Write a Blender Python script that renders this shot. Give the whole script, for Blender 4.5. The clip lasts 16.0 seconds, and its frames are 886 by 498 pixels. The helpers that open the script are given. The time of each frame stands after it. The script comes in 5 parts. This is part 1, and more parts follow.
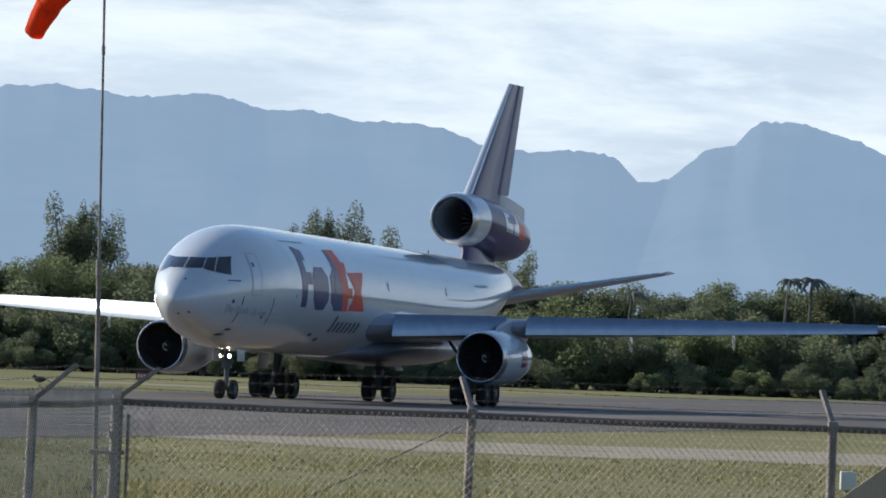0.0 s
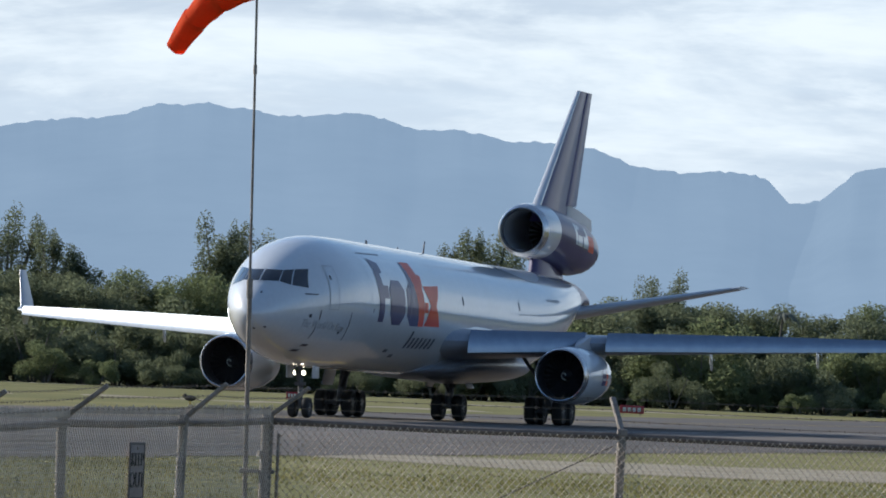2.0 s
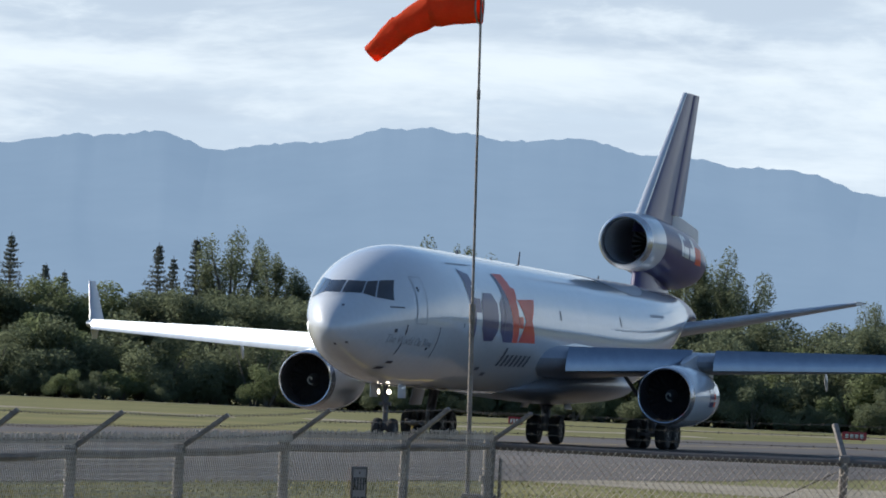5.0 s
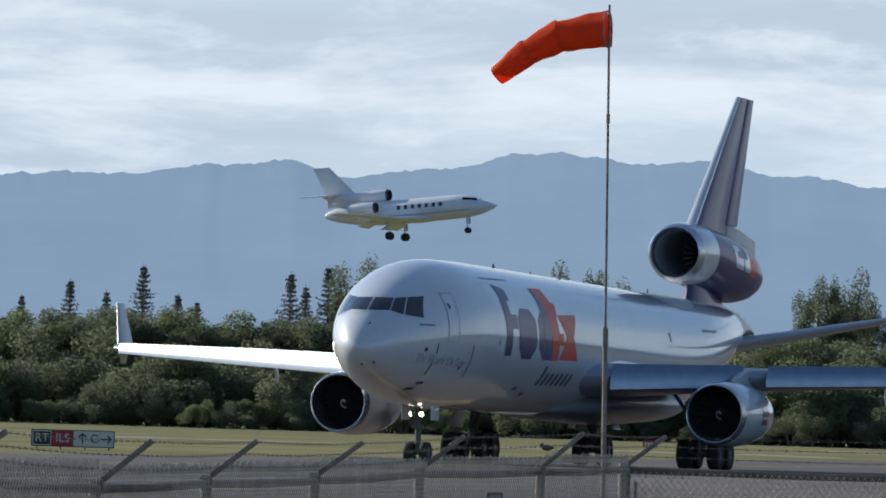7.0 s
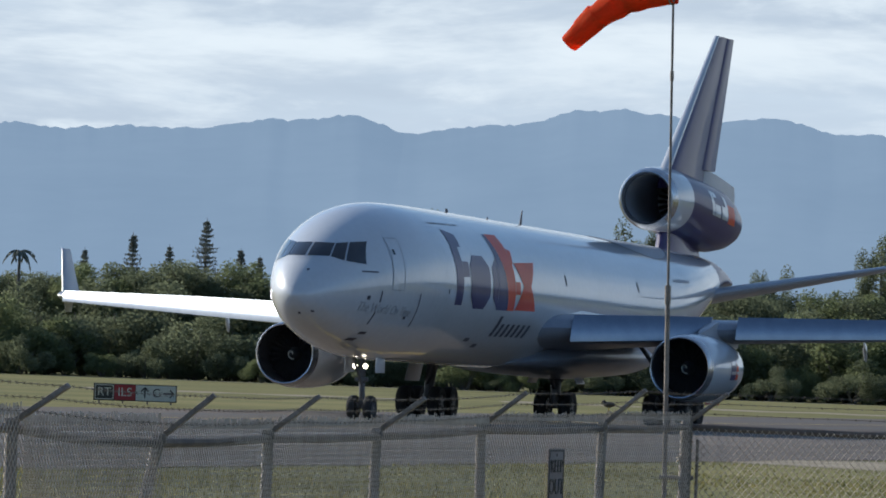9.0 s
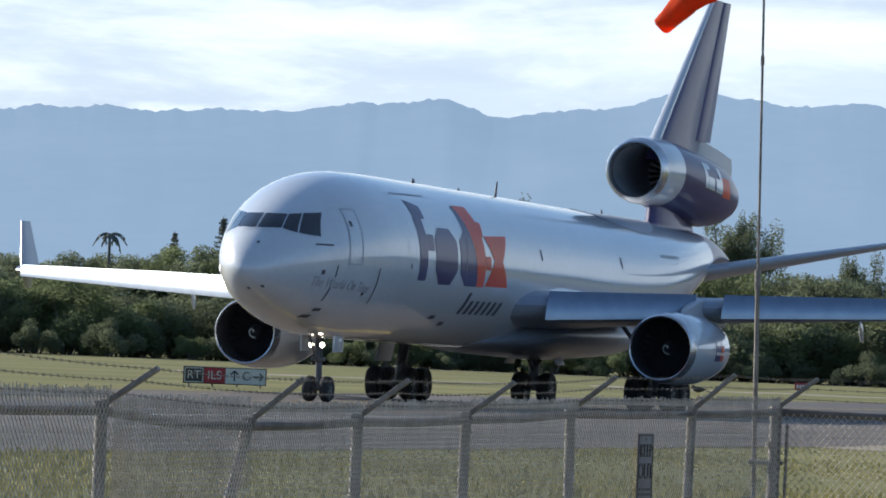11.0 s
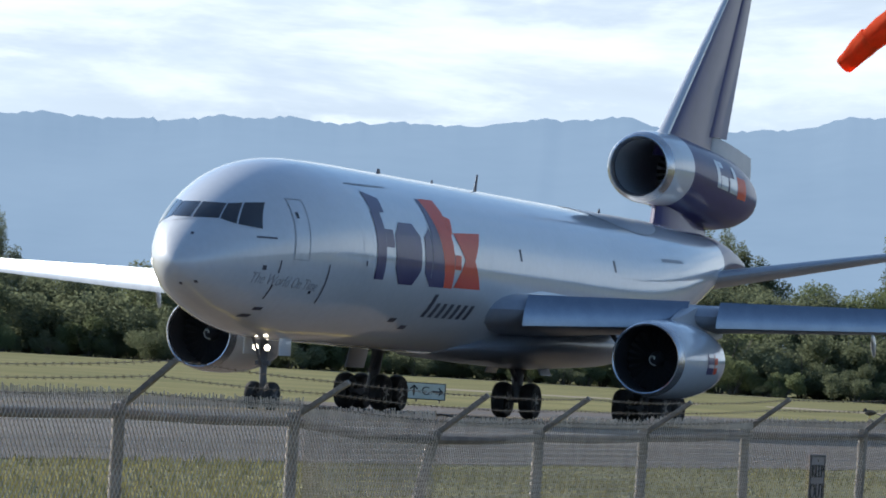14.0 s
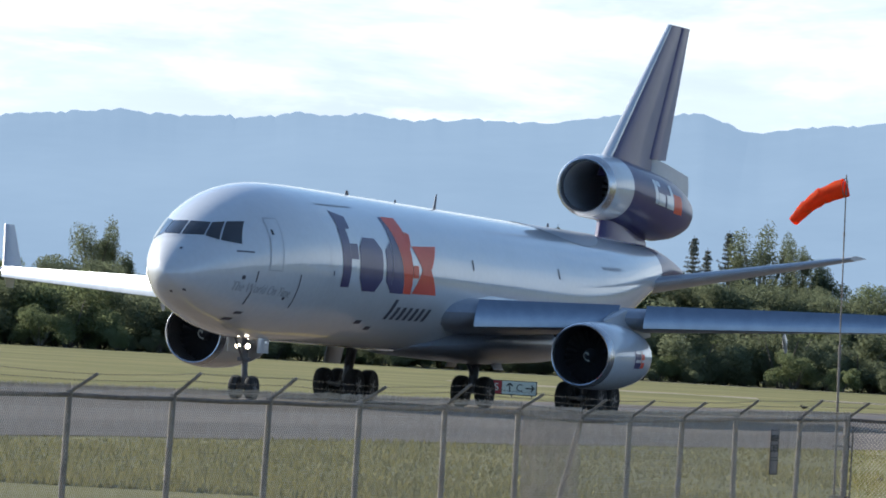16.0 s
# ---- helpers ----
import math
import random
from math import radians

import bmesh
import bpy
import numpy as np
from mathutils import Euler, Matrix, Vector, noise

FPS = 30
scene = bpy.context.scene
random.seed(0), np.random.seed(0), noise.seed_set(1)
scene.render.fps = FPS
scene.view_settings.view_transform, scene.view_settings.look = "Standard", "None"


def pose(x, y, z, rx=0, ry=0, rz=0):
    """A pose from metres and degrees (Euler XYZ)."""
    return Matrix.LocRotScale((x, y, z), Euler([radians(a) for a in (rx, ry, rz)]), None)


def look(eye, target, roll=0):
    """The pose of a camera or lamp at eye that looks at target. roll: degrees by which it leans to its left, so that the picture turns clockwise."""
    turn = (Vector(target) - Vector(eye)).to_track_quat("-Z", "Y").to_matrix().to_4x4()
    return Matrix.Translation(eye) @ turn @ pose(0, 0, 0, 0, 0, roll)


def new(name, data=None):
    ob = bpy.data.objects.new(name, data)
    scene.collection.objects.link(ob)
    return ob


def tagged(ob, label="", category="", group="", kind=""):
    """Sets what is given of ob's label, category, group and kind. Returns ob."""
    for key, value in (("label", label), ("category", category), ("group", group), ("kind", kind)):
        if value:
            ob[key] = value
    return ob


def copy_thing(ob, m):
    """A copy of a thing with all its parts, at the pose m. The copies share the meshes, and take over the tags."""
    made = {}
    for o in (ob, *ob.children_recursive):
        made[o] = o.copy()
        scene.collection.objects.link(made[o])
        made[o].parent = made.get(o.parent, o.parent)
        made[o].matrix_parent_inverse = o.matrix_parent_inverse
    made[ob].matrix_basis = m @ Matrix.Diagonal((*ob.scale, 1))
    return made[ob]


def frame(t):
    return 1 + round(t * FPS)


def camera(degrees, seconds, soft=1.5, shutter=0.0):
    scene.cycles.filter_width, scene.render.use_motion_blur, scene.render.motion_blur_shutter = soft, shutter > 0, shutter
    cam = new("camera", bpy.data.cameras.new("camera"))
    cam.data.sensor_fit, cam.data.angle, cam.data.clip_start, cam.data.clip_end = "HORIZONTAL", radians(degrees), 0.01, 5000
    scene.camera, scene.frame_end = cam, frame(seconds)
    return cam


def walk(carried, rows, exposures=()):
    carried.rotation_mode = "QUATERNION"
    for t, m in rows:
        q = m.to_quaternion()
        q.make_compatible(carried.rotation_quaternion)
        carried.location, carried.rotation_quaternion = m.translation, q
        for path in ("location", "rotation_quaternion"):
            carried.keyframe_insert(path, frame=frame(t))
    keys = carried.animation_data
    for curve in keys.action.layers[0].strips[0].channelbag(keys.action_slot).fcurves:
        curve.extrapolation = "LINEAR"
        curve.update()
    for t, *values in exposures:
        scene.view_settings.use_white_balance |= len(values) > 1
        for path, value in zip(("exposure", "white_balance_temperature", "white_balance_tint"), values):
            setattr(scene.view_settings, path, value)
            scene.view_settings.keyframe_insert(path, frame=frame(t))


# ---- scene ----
# ------------------------------------------------------------------ camera
EYE_H = 2.2
LENS = 7.03
# seconds, bearing, pitch, roll (degrees), metres stepped back
CAM_ROWS = [
    (0.0, 2.552, 0.893, 2.132, 0), (0.5, 2.390, 0.929, 2.276, 0), (1.0, 2.148, 0.961, 2.493, 0),
    (1.5, 1.792, 0.996, 2.456, 0), (2.0, 1.349, 1.008, 2.392, 0), (2.5, 0.912, 0.951, 2.032, 0),
    (3.0, 0.502, 0.899, 2.046, 0), (5.5, -0.595, 1.175, 2.550, 0), (6.0, -0.972, 1.189, 1.895, 0),
    (6.5, -1.294, 1.236, 1.807, 0), (7.0, -1.481, 1.293, 1.772, 0), (7.5, -1.643, 1.300, 1.886, 0),
    (8.0, -1.664, 1.248, 1.735, 0), (8.5, -1.787, 1.062, 1.912, 0), (11.0, -2.679, 0.774, 2.289, 0),
    (11.5, -2.959, 0.762, 2.345, 0), (12.0, -3.184, 0.810, 2.606, 0), (12.5, -3.346, 0.838, 2.671, 0),
    (13.0, -3.562, 0.865, 3.128, 0), (13.5, -3.744, 0.843, 3.197, 0), (14.0, -4.119, 0.833, 3.396, 0),
    (14.5, -4.325, 0.82, 2.985, 20.8), (15.0, -4.39, 0.825, 3.035, 40.0), (15.5, -4.40, 0.72, 3.15, 54.6),
    (16.0, -4.69, 0.748, 3.29, 56.0)]
# how far the camera has drawn back at each tenth of a second, where it does so
BACK_T = [13.9, 14.0, 14.1, 15.3, 15.4, 15.5, 15.7, 16.0]
BACK_M = [0.0, 1.8, 5.4, 51.6, 53.4, 54.6, 55.8, 56.0]
EXPOSURES = [(0, 0.2, 6250, 9), (3, 0.17, 6250, 9), (5.5, 0.13, 6200, 9), (6.5, 0.05, 6200, 9), (8.5, 0.0, 6200, 9), (11, 0.4, 6200, 9), (14, 0.4, 6200, 9), (15, 0.56, 6250, 9), (16, 0.6, 6300, 9)]


def sight(bearing, pitch, roll, back):
    b, p = radians(bearing), radians(pitch)
    # it rises a little and drifts to the left while it draws back
    eye = Vector((-back * math.sin(b) - 0.03 * back, -back * math.cos(b), EYE_H + 0.0075 * back))
    way = Vector((math.sin(b) * math.cos(p), math.cos(b) * math.cos(p), math.sin(p)))
    return look(eye, eye + way * 100, roll)


cam = camera(LENS, 16.0, 1.8)
cam_times = [r[0] for r in CAM_ROWS if r[0] <= 14] + [14 + 0.1 * i for i in range(1, 21)]
walk(cam, [(t, sight(*(float(np.interp(t, [r[0] for r in CAM_ROWS], [r[k] for r in CAM_ROWS])) for k in (1, 2, 3)), float(np.interp(t, BACK_T, BACK_M)))) for t in cam_times], EXPOSURES)

# ------------------------------------------------------------------ sky and sun
SUN_WAY = Vector((-0.798, 0.472, 0.375)).normalized()      # towards the sun
SKY_STRENGTH = 0.10
world = bpy.data.worlds.new("sky")
scene.world = world
world.use_nodes = True
wn, wl = world.node_tree.nodes, world.node_tree.links
wn.clear()
w_out = wn.new("ShaderNodeOutputWorld")
w_bg = wn.new("ShaderNodeBackground")
w_sky = wn.new("ShaderNodeTexSky")
w_sky.sky_type = "NISHITA"
w_sky.sun_disc = False
w_sky.sun_elevation = math.asin(SUN_WAY.z)
w_sky.sun_rotation = math.atan2(SUN_WAY.x, SUN_WAY.y)
w_sky.dust_density = 0.2
w_sky.ozone_density = 3.5
w_co = wn.new("ShaderNodeTexCoord")


def cloud_layer(scale, seed_shift, detail, lo, hi):
    m = wn.new("ShaderNodeMapping")
    m.inputs["Scale"].default_value = scale
    m.inputs["Location"].default_value = seed_shift
    n = wn.new("ShaderNodeTexNoise")
    n.inputs["Scale"].default_value = 1.0
    n.inputs["Detail"].default_value = detail
    n.inputs["Roughness"].default_value = 0.6
    n.inputs["Distortion"].default_value = 0.25
    r = wn.new("ShaderNodeMapRange")
    r.interpolation_type = "SMOOTHSTEP"
    r.inputs["From Min"].default_value = lo
    r.inputs["From Max"].default_value = hi
    wl.new(w_co.outputs["Generated"], m.inputs["Vector"])
    wl.new(m.outputs["Vector"], n.inputs["Vector"])
    wl.new(n.outputs["Fac"], r.inputs["Value"])
    return r.outputs["Result"]


def world_mix(fac, a, b):
    m = wn.new("ShaderNodeMix")
    m.data_type = "RGBA"
    wl.new(fac, m.inputs["Factor"])
    for socket, value in ((m.inputs["A"], a), (m.inputs["B"], b)):
        if isinstance(value, tuple):
            socket.default_value = (*value, 1)
        else:
            wl.new(value, socket)
    return m.outputs["Result"]


veil = cloud_layer((8, 8, 46), (3.1, 0.4, 1.7), 5, 0.34, 0.62)
puffs = cloud_layer((15, 15, 72), (0.3, 2.2, 5.4), 6, 0.43, 0.66)
# the cloud bank lies low along the horizon and thins out overhead
w_sep = wn.new("ShaderNodeSeparateXYZ")
wl.new(w_co.outputs["Generated"], w_sep.inputs["Vector"])


def low_sky(z0, z1, floor):
    r = wn.new("ShaderNodeMapRange")
    r.interpolation_type = "SMOOTHSTEP"
    for key, value in (("From Min", z0), ("From Max", z1), ("To Min", 1.0), ("To Max", floor)):
        r.inputs[key].default_value = value
    wl.new(w_sep.outputs["Z"], r.inputs["Value"])
    return r.outputs["Result"]


def seaward(y0, y1):
    """Clouds gather over the mountains; the sky over the sea behind is clear."""
    r = wn.new("ShaderNodeMapRange")
    r.interpolation_type = "SMOOTHSTEP"
    r.inputs["From Min"].default_value = y0
    r.inputs["From Max"].default_value = y1
    wl.new(w_sep.outputs["Y"], r.inputs["Value"])
    return r.outputs["Result"]


def times(a, b):
    m = wn.new("ShaderNodeMath")
    m.operation = "MULTIPLY"
    wl.new(a, m.inputs[0])
    wl.new(b, m.inputs[1])
    return m.outputs["Value"]


w_dim = wn.new("ShaderNodeVectorMath")
w_dim.operation = "SCALE"
w_dim.inputs["Scale"].default_value = 1.25
wl.new(w_sky.outputs["Color"], w_dim.inputs[0])
haze = low_sky(0.0, 0.3, 0.0)
sky_col = world_mix(haze, w_dim.outputs["Vector"], (2.9, 3.9, 5.5))
sky_col = world_mix(times(low_sky(0.05, 0.22, 0.0), seaward(-0.1, 0.6)), sky_col, (5.3, 6.1, 7.0))
sky_col = world_mix(times(times(veil, low_sky(0.06, 0.25, 0.06)), seaward(-0.1, 0.6)), sky_col, (6.0, 6.9, 7.8))
sky_col = world_mix(times(times(puffs, low_sky(0.06, 0.25, 0.1)), seaward(-0.3, 0.6)), sky_col, (7.95, 8.6, 9.0))
tufts = cloud_layer((40, 40, 130), (7.3, 1.2, 0.4), 6, 0.5, 0.72)
sky_col = world_mix(times(times(tufts, low_sky(0.06, 0.25, 0.05)), seaward(-0.3, 0.6)), sky_col, (7.5, 8.2, 8.7))
wl.new(sky_col, w_bg.inputs["Color"])
w_bg.inputs["Strength"].default_value = SKY_STRENGTH
wl.new(w_bg.outputs["Background"], w_out.inputs["Surface"])

sun = new("sun", bpy.data.lights.new("sun", "SUN"))
sun.data.energy = 5.0
sun.data.angle = radians(0.6)
sun.data.color = (1.0, 0.93, 0.82)
sun.matrix_world = look(SUN_WAY * 100, (0, 0, 0))


# ------------------------------------------------------------------ materials
def material(name, a, b=None, rough=0.6, metal=0.0, scale=4.0, bump=0.0, bump_scale=40.0, coat=0.0, island=0.0, each=0.0,
             stretch=(1, 1, 1), fine=0.35, translucent=0.0, glow=None, spec=0.5):
    """Two tones a and b mixed by coarse and fine noise, with relief and a little uneven gloss."""
    m = bpy.data.materials.new(name)
    m.use_nodes = True
    n, l = m.node_tree.nodes, m.node_tree.links
    p = n["Principled BSDF"]
    p.inputs["Roughness"].default_value = rough
    p.inputs["Metallic"].default_value = metal
    p.inputs["Coat Weight"].default_value = coat
    p.inputs["Coat Roughness"].default_value = 0.06
    p.inputs["Specular IOR Level"].default_value = spec
    b = b or tuple(c * 0.8 for c in a)
    co = n.new("ShaderNodeTexCoord")
    mp = n.new("ShaderNodeMapping")
    mp.inputs["Scale"].default_value = stretch
    l.new(co.outputs["Object"], mp.inputs["Vector"])
    big, small = n.new("ShaderNodeTexNoise"), n.new("ShaderNodeTexNoise")
    for tex, s, d in ((big, scale, 4), (small, scale * 9, 3)):
        tex.inputs["Scale"].default_value = s
        tex.inputs["Detail"].default_value = d
        l.new(mp.outputs["Vector"], tex.inputs["Vector"])
    mixf = n.new("ShaderNodeMix")
    mixf.inputs["Factor"].default_value = fine
    l.new(big.outputs["Fac"], mixf.inputs["A"])
    l.new(small.outputs["Fac"], mixf.inputs["B"])
    spread = n.new("ShaderNodeMapRange")
    spread.inputs["From Min"].default_value = 0.36
    spread.inputs["From Max"].default_value = 0.64
    l.new(mixf.outputs["Result"], spread.inputs["Value"])
    fac = spread.outputs["Result"]
    if island or each:
        src = n.new("ShaderNodeNewGeometry").outputs["Random Per Island"] if island else n.new("ShaderNodeObjectInfo").outputs["Random"]
        mi = n.new("ShaderNodeMix")
        mi.inputs["Factor"].default_value = island or each
        l.new(fac, mi.inputs["A"])
        l.new(src, mi.inputs["B"])
        fac = mi.outputs["Result"]
    mc = n.new("ShaderNodeMix")
    mc.data_type = "RGBA"
    mc.inputs["A"].default_value = (*a, 1)
    mc.inputs["B"].default_value = (*b, 1)
    l.new(fac, mc.inputs["Factor"])
    l.new(mc.outputs["Result"], p.inputs["Base Color"])
    if bump:
        bt = n.new("ShaderNodeTexNoise")
        bt.inputs["Scale"].default_value = bump_scale
        bt.inputs["Detail"].default_value = 4
        l.new(mp.outputs["Vector"], bt.inputs["Vector"])
        bp = n.new("ShaderNodeBump")
        bp.inputs["Strength"].default_value = bump
        bp.inputs["Distance"].default_value = 0.02
        l.new(bt.outputs["Fac"], bp.inputs["Height"])
        l.new(bp.outputs["Normal"], p.inputs["Normal"])
    if translucent:
        out = n["Material Output"]
        tr, ms = n.new("ShaderNodeBsdfTranslucent"), n.new("ShaderNodeMixShader")
        ms.inputs["Fac"].default_value = translucent
        l.new(mc.outputs["Result"], tr.inputs["Color"])
        l.new(p.outputs["BSDF"], ms.inputs[1])
        l.new(tr.outputs["BSDF"], ms.inputs[2])
        l.new(ms.outputs["Shader"], out.inputs["Surface"])
    if glow:
        p.inputs["Emission Color"].default_value = (*glow[0], 1)
        p.inputs["Emission Strength"].default_value = glow[1]
    return m


WHITE_PAINT = material("white_paint", (0.59, 0.605, 0.62), (0.545, 0.56, 0.575), 0.4, scale=0.5, coat=1.0, fine=0.5, spec=0.3)
WHITE_PAINT.node_tree.nodes["Principled BSDF"].inputs["Coat IOR"].default_value = 1.75
GREY_PAINT = material("grey_paint", (0.40, 0.42, 0.45), (0.34, 0.36, 0.39), 0.35, scale=0.8, coat=0.1)
WING_PAINT = material("wing_paint", (0.27, 0.30, 0.35), (0.23, 0.255, 0.30), 0.35, scale=0.6, coat=0.1)
BARE_METAL = material("bare_metal", (0.62, 0.63, 0.64), (0.5, 0.5, 0.52), 0.25, 0.9, scale=3)
PURPLE = material("purple_paint", (0.055, 0.042, 0.13), (0.044, 0.034, 0.105), 0.4, scale=0.6, coat=0.3, spec=0.2)
ORANGE = material("orange_paint", (0.80, 0.085, 0.03), (0.70, 0.07, 0.025), 0.5, scale=0.6, coat=0.25, spec=0.2)
DARK_GLASS = material("cockpit_glass", (0.012, 0.014, 0.018), (0.02, 0.022, 0.026), 0.05, scale=2, coat=0.6)
BLACK = material("black_duct", (0.04, 0.04, 0.044), (0.028, 0.028, 0.03), 0.5, scale=3)
FAN = material("fan_blade", (0.022, 0.022, 0.025), (0.015, 0.015, 0.017), 0.7, scale=4)
RUBBER = material("rubber", (0.02, 0.02, 0.021), (0.032, 0.031, 0.03), 0.85, scale=3, bump=0.3)
GEAR_PAINT = material("gear_paint", (0.12, 0.122, 0.125), (0.08, 0.08, 0.085), 0.45, scale=3)
DARK_MARK = material("dark_marking", (0.05, 0.05, 0.07), (0.07, 0.07, 0.09), 0.5, scale=3)
LINE_GREY = material("panel_gap", (0.34, 0.35, 0.37), (0.40, 0.41, 0.43), 0.5, scale=3)
PALE_LAMP = material("landing_lamp", (0.9, 0.9, 0.85), (0.9, 0.9, 0.85), 0.2, glow=((1.0, 0.86, 0.66), 6.0))
GALV = material("galvanised_steel", (0.31, 0.262, 0.228), (0.15, 0.125, 0.108), 0.7, 0.12, scale=5, bump=0.3, bump_scale=60)
WIRE = material("fence_wire", (0.62, 0.53, 0.45), (0.42, 0.35, 0.295), 0.6, 0.2, scale=6)
RAIL = material("weathered_rail", (0.19, 0.15, 0.125), (0.10, 0.08, 0.068), 0.8, 0.05, scale=5, bump=0.3, bump_scale=60)
RUSTY = material("rusty_wire", (0.13, 0.10, 0.08), (0.2, 0.18, 0.16), 0.8, 0.3, scale=8)
SOCK = material("orange_cloth", (0.90, 0.15, 0.045), (0.82, 0.12, 0.036), 0.8, scale=5, bump=0.4, bump_scale=25, translucent=0.6, spec=0.1)
GRASS = material("grass", (0.255, 0.225, 0.09), (0.14, 0.138, 0.05), 0.95, scale=0.05, bump=0.6, bump_scale=6, stretch=(0.6, 1, 1), fine=0.45, spec=0.1)
BLADES = material("grass_blades", (0.35, 0.30, 0.13), (0.20, 0.19, 0.07), 0.85, scale=0.1, island=0.6, translucent=0.3, spec=0.1)
DIRT = material("dry_dirt", (0.40, 0.345, 0.26), (0.26, 0.22, 0.15), 0.95, scale=0.3, bump=0.5, bump_scale=8, spec=0.1)
ASPHALT = material("asphalt", (0.130, 0.106, 0.087), (0.091, 0.075, 0.063), 0.85, scale=0.06, bump=0.3, bump_scale=30, stretch=(1, 0.4, 1), spec=0.3)
ASPHALT_PALE = material("worn_asphalt", (0.170, 0.141, 0.118), (0.118, 0.099, 0.084), 0.85, scale=0.08, bump=0.3, bump_scale=30, stretch=(1, 0.4, 1), spec=0.3)
TAR = material("tar_seal", (0.05, 0.048, 0.046), (0.075, 0.07, 0.068), 0.8, scale=0.3)
HULL_JOINT = material("hull_joint", (0.565, 0.58, 0.595), (0.53, 0.545, 0.56), 0.4, scale=2, coat=1.0)
LINE_PAINT = material("worn_white_line", (0.5, 0.5, 0.47), (0.3, 0.3, 0.28), 0.8, scale=2)
YELLOW_PAINT = material("worn_yellow_line", (0.5, 0.36, 0.06), (0.3, 0.22, 0.06), 0.8, scale=2)
BARK = material("bark", (0.16, 0.14, 0.11), (0.10, 0.09, 0.07), 0.9, scale=2, bump=0.5, bump_scale=12)
LEAF_DARK = material("dark_foliage", (0.20, 0.22, 0.13), (0.13, 0.15, 0.09), 0.9, scale=0.25, island=0.15, translucent=0.6, spec=0.02)
LEAF_LIGHT = material("light_foliage", (0.21, 0.24, 0.12), (0.145, 0.17, 0.085), 0.9, scale=0.25, island=0.15, translucent=0.6, spec=0.02)
LEAF_GREY = material("needle_foliage", (0.17, 0.18, 0.145), (0.12, 0.13, 0.105), 0.75, scale=0.4, island=0.5, translucent=0.2, spec=0.2)
# the blue haze of distance is put in as the ridge's own glow
MOUNTAIN = material("hazy_mountain_glow", (0.03, 0.036, 0.04), (0.018, 0.022, 0.026), 1.0, scale=0.004, fine=0.4, glow=((0.23, 0.325, 0.45), 0.96), spec=0.0)
# two tones of glow, mixed by slanting noise, paint faint shading on the slopes
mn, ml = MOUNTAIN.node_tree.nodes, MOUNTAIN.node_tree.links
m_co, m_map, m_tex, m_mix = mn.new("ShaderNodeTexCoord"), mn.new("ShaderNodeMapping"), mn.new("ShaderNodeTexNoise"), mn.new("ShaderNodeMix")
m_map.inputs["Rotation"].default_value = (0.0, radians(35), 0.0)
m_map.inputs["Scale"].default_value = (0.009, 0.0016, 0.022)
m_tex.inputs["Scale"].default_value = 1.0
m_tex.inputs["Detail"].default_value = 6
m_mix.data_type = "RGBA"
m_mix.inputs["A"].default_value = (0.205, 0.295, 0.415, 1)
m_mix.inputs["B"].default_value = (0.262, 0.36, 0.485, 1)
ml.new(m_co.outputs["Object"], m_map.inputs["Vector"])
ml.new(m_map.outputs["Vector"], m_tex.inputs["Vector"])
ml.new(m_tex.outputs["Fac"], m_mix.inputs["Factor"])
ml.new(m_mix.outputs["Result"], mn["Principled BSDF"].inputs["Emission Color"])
SIGN_BLACK = material("sign_black", (0.02, 0.02, 0.02), (0.03, 0.03, 0.03), 0.5)
SIGN_RED = material("sign_red", (0.33, 0.02, 0.03), (0.27, 0.02, 0.025), 0.5)
SLAT = material("polished_slat", (0.31, 0.335, 0.38), (0.26, 0.285, 0.33), 0.30, 0.9, scale=2)
SIGN_GREY = material("weathered_sign", (0.22, 0.185, 0.185), (0.15, 0.125, 0.125), 0.6, scale=4)
SIGN_WHITE = material("sign_white", (0.6, 0.62, 0.55), (0.5, 0.52, 0.46), 0.5)
TAN = material("tan_board", (0.42, 0.33, 0.23), (0.34, 0.26, 0.18), 0.8, scale=2, bump=0.3)
FEATHER = material("brown_feathers", (0.05, 0.04, 0.035), (0.09, 0.07, 0.05), 0.8, scale=20)
JET_PAINT = material("cream_paint", (0.72, 0.73, 0.75), (0.66, 0.67, 0.69), 0.3, scale=0.8, coat=0.3)


# ------------------------------------------------------------------ mesh helpers
def part(name, bm, mat, parent=None, label="", smooth=True):
    me = bpy.data.meshes.new(name)
    bm.normal_update()
    bm.to_mesh(me)
    bm.free()
    me.materials.append(mat)
    if smooth:
        me.polygons.foreach_set("use_smooth", [True] * len(me.polygons))
        me.set_sharp_from_angle(angle=radians(38))
    ob = new(name, me)
    ob.parent = parent
    return tagged(ob, label)


def solid(name, verts, faces, mat, parent=None, label=""):
    me = bpy.data.meshes.new(name)
    me.from_pydata(verts, [], faces)
    me.materials.append(mat)
    ob = new(name, me)
    ob.parent = parent
    return tagged(ob, label)


def thing(name, label, category, m=None, group="", kind=""):
    ob = new(name)
    ob.empty_display_size = 0.2
    if m is not None:
        ob.matrix_world = m
    return tagged(ob, label, category, group, kind)


def loft(bm, rings, cap=True):
    """Closed rings of equal length joined into a skin."""
    rows = [[bm.verts.new(p) for p in ring] for ring in rings]
    k = len(rows[0])
    for a, b in zip(rows, rows[1:]):
        for i in range(k):
            j = (i + 1) % k
            bm.faces.new((a[i], a[j], b[j], b[i]))
    if cap:
        bm.faces.new(rows[0][::-1])
        bm.faces.new(rows[-1])
    bmesh.ops.recalc_face_normals(bm, faces=bm.faces[:])
    return bm


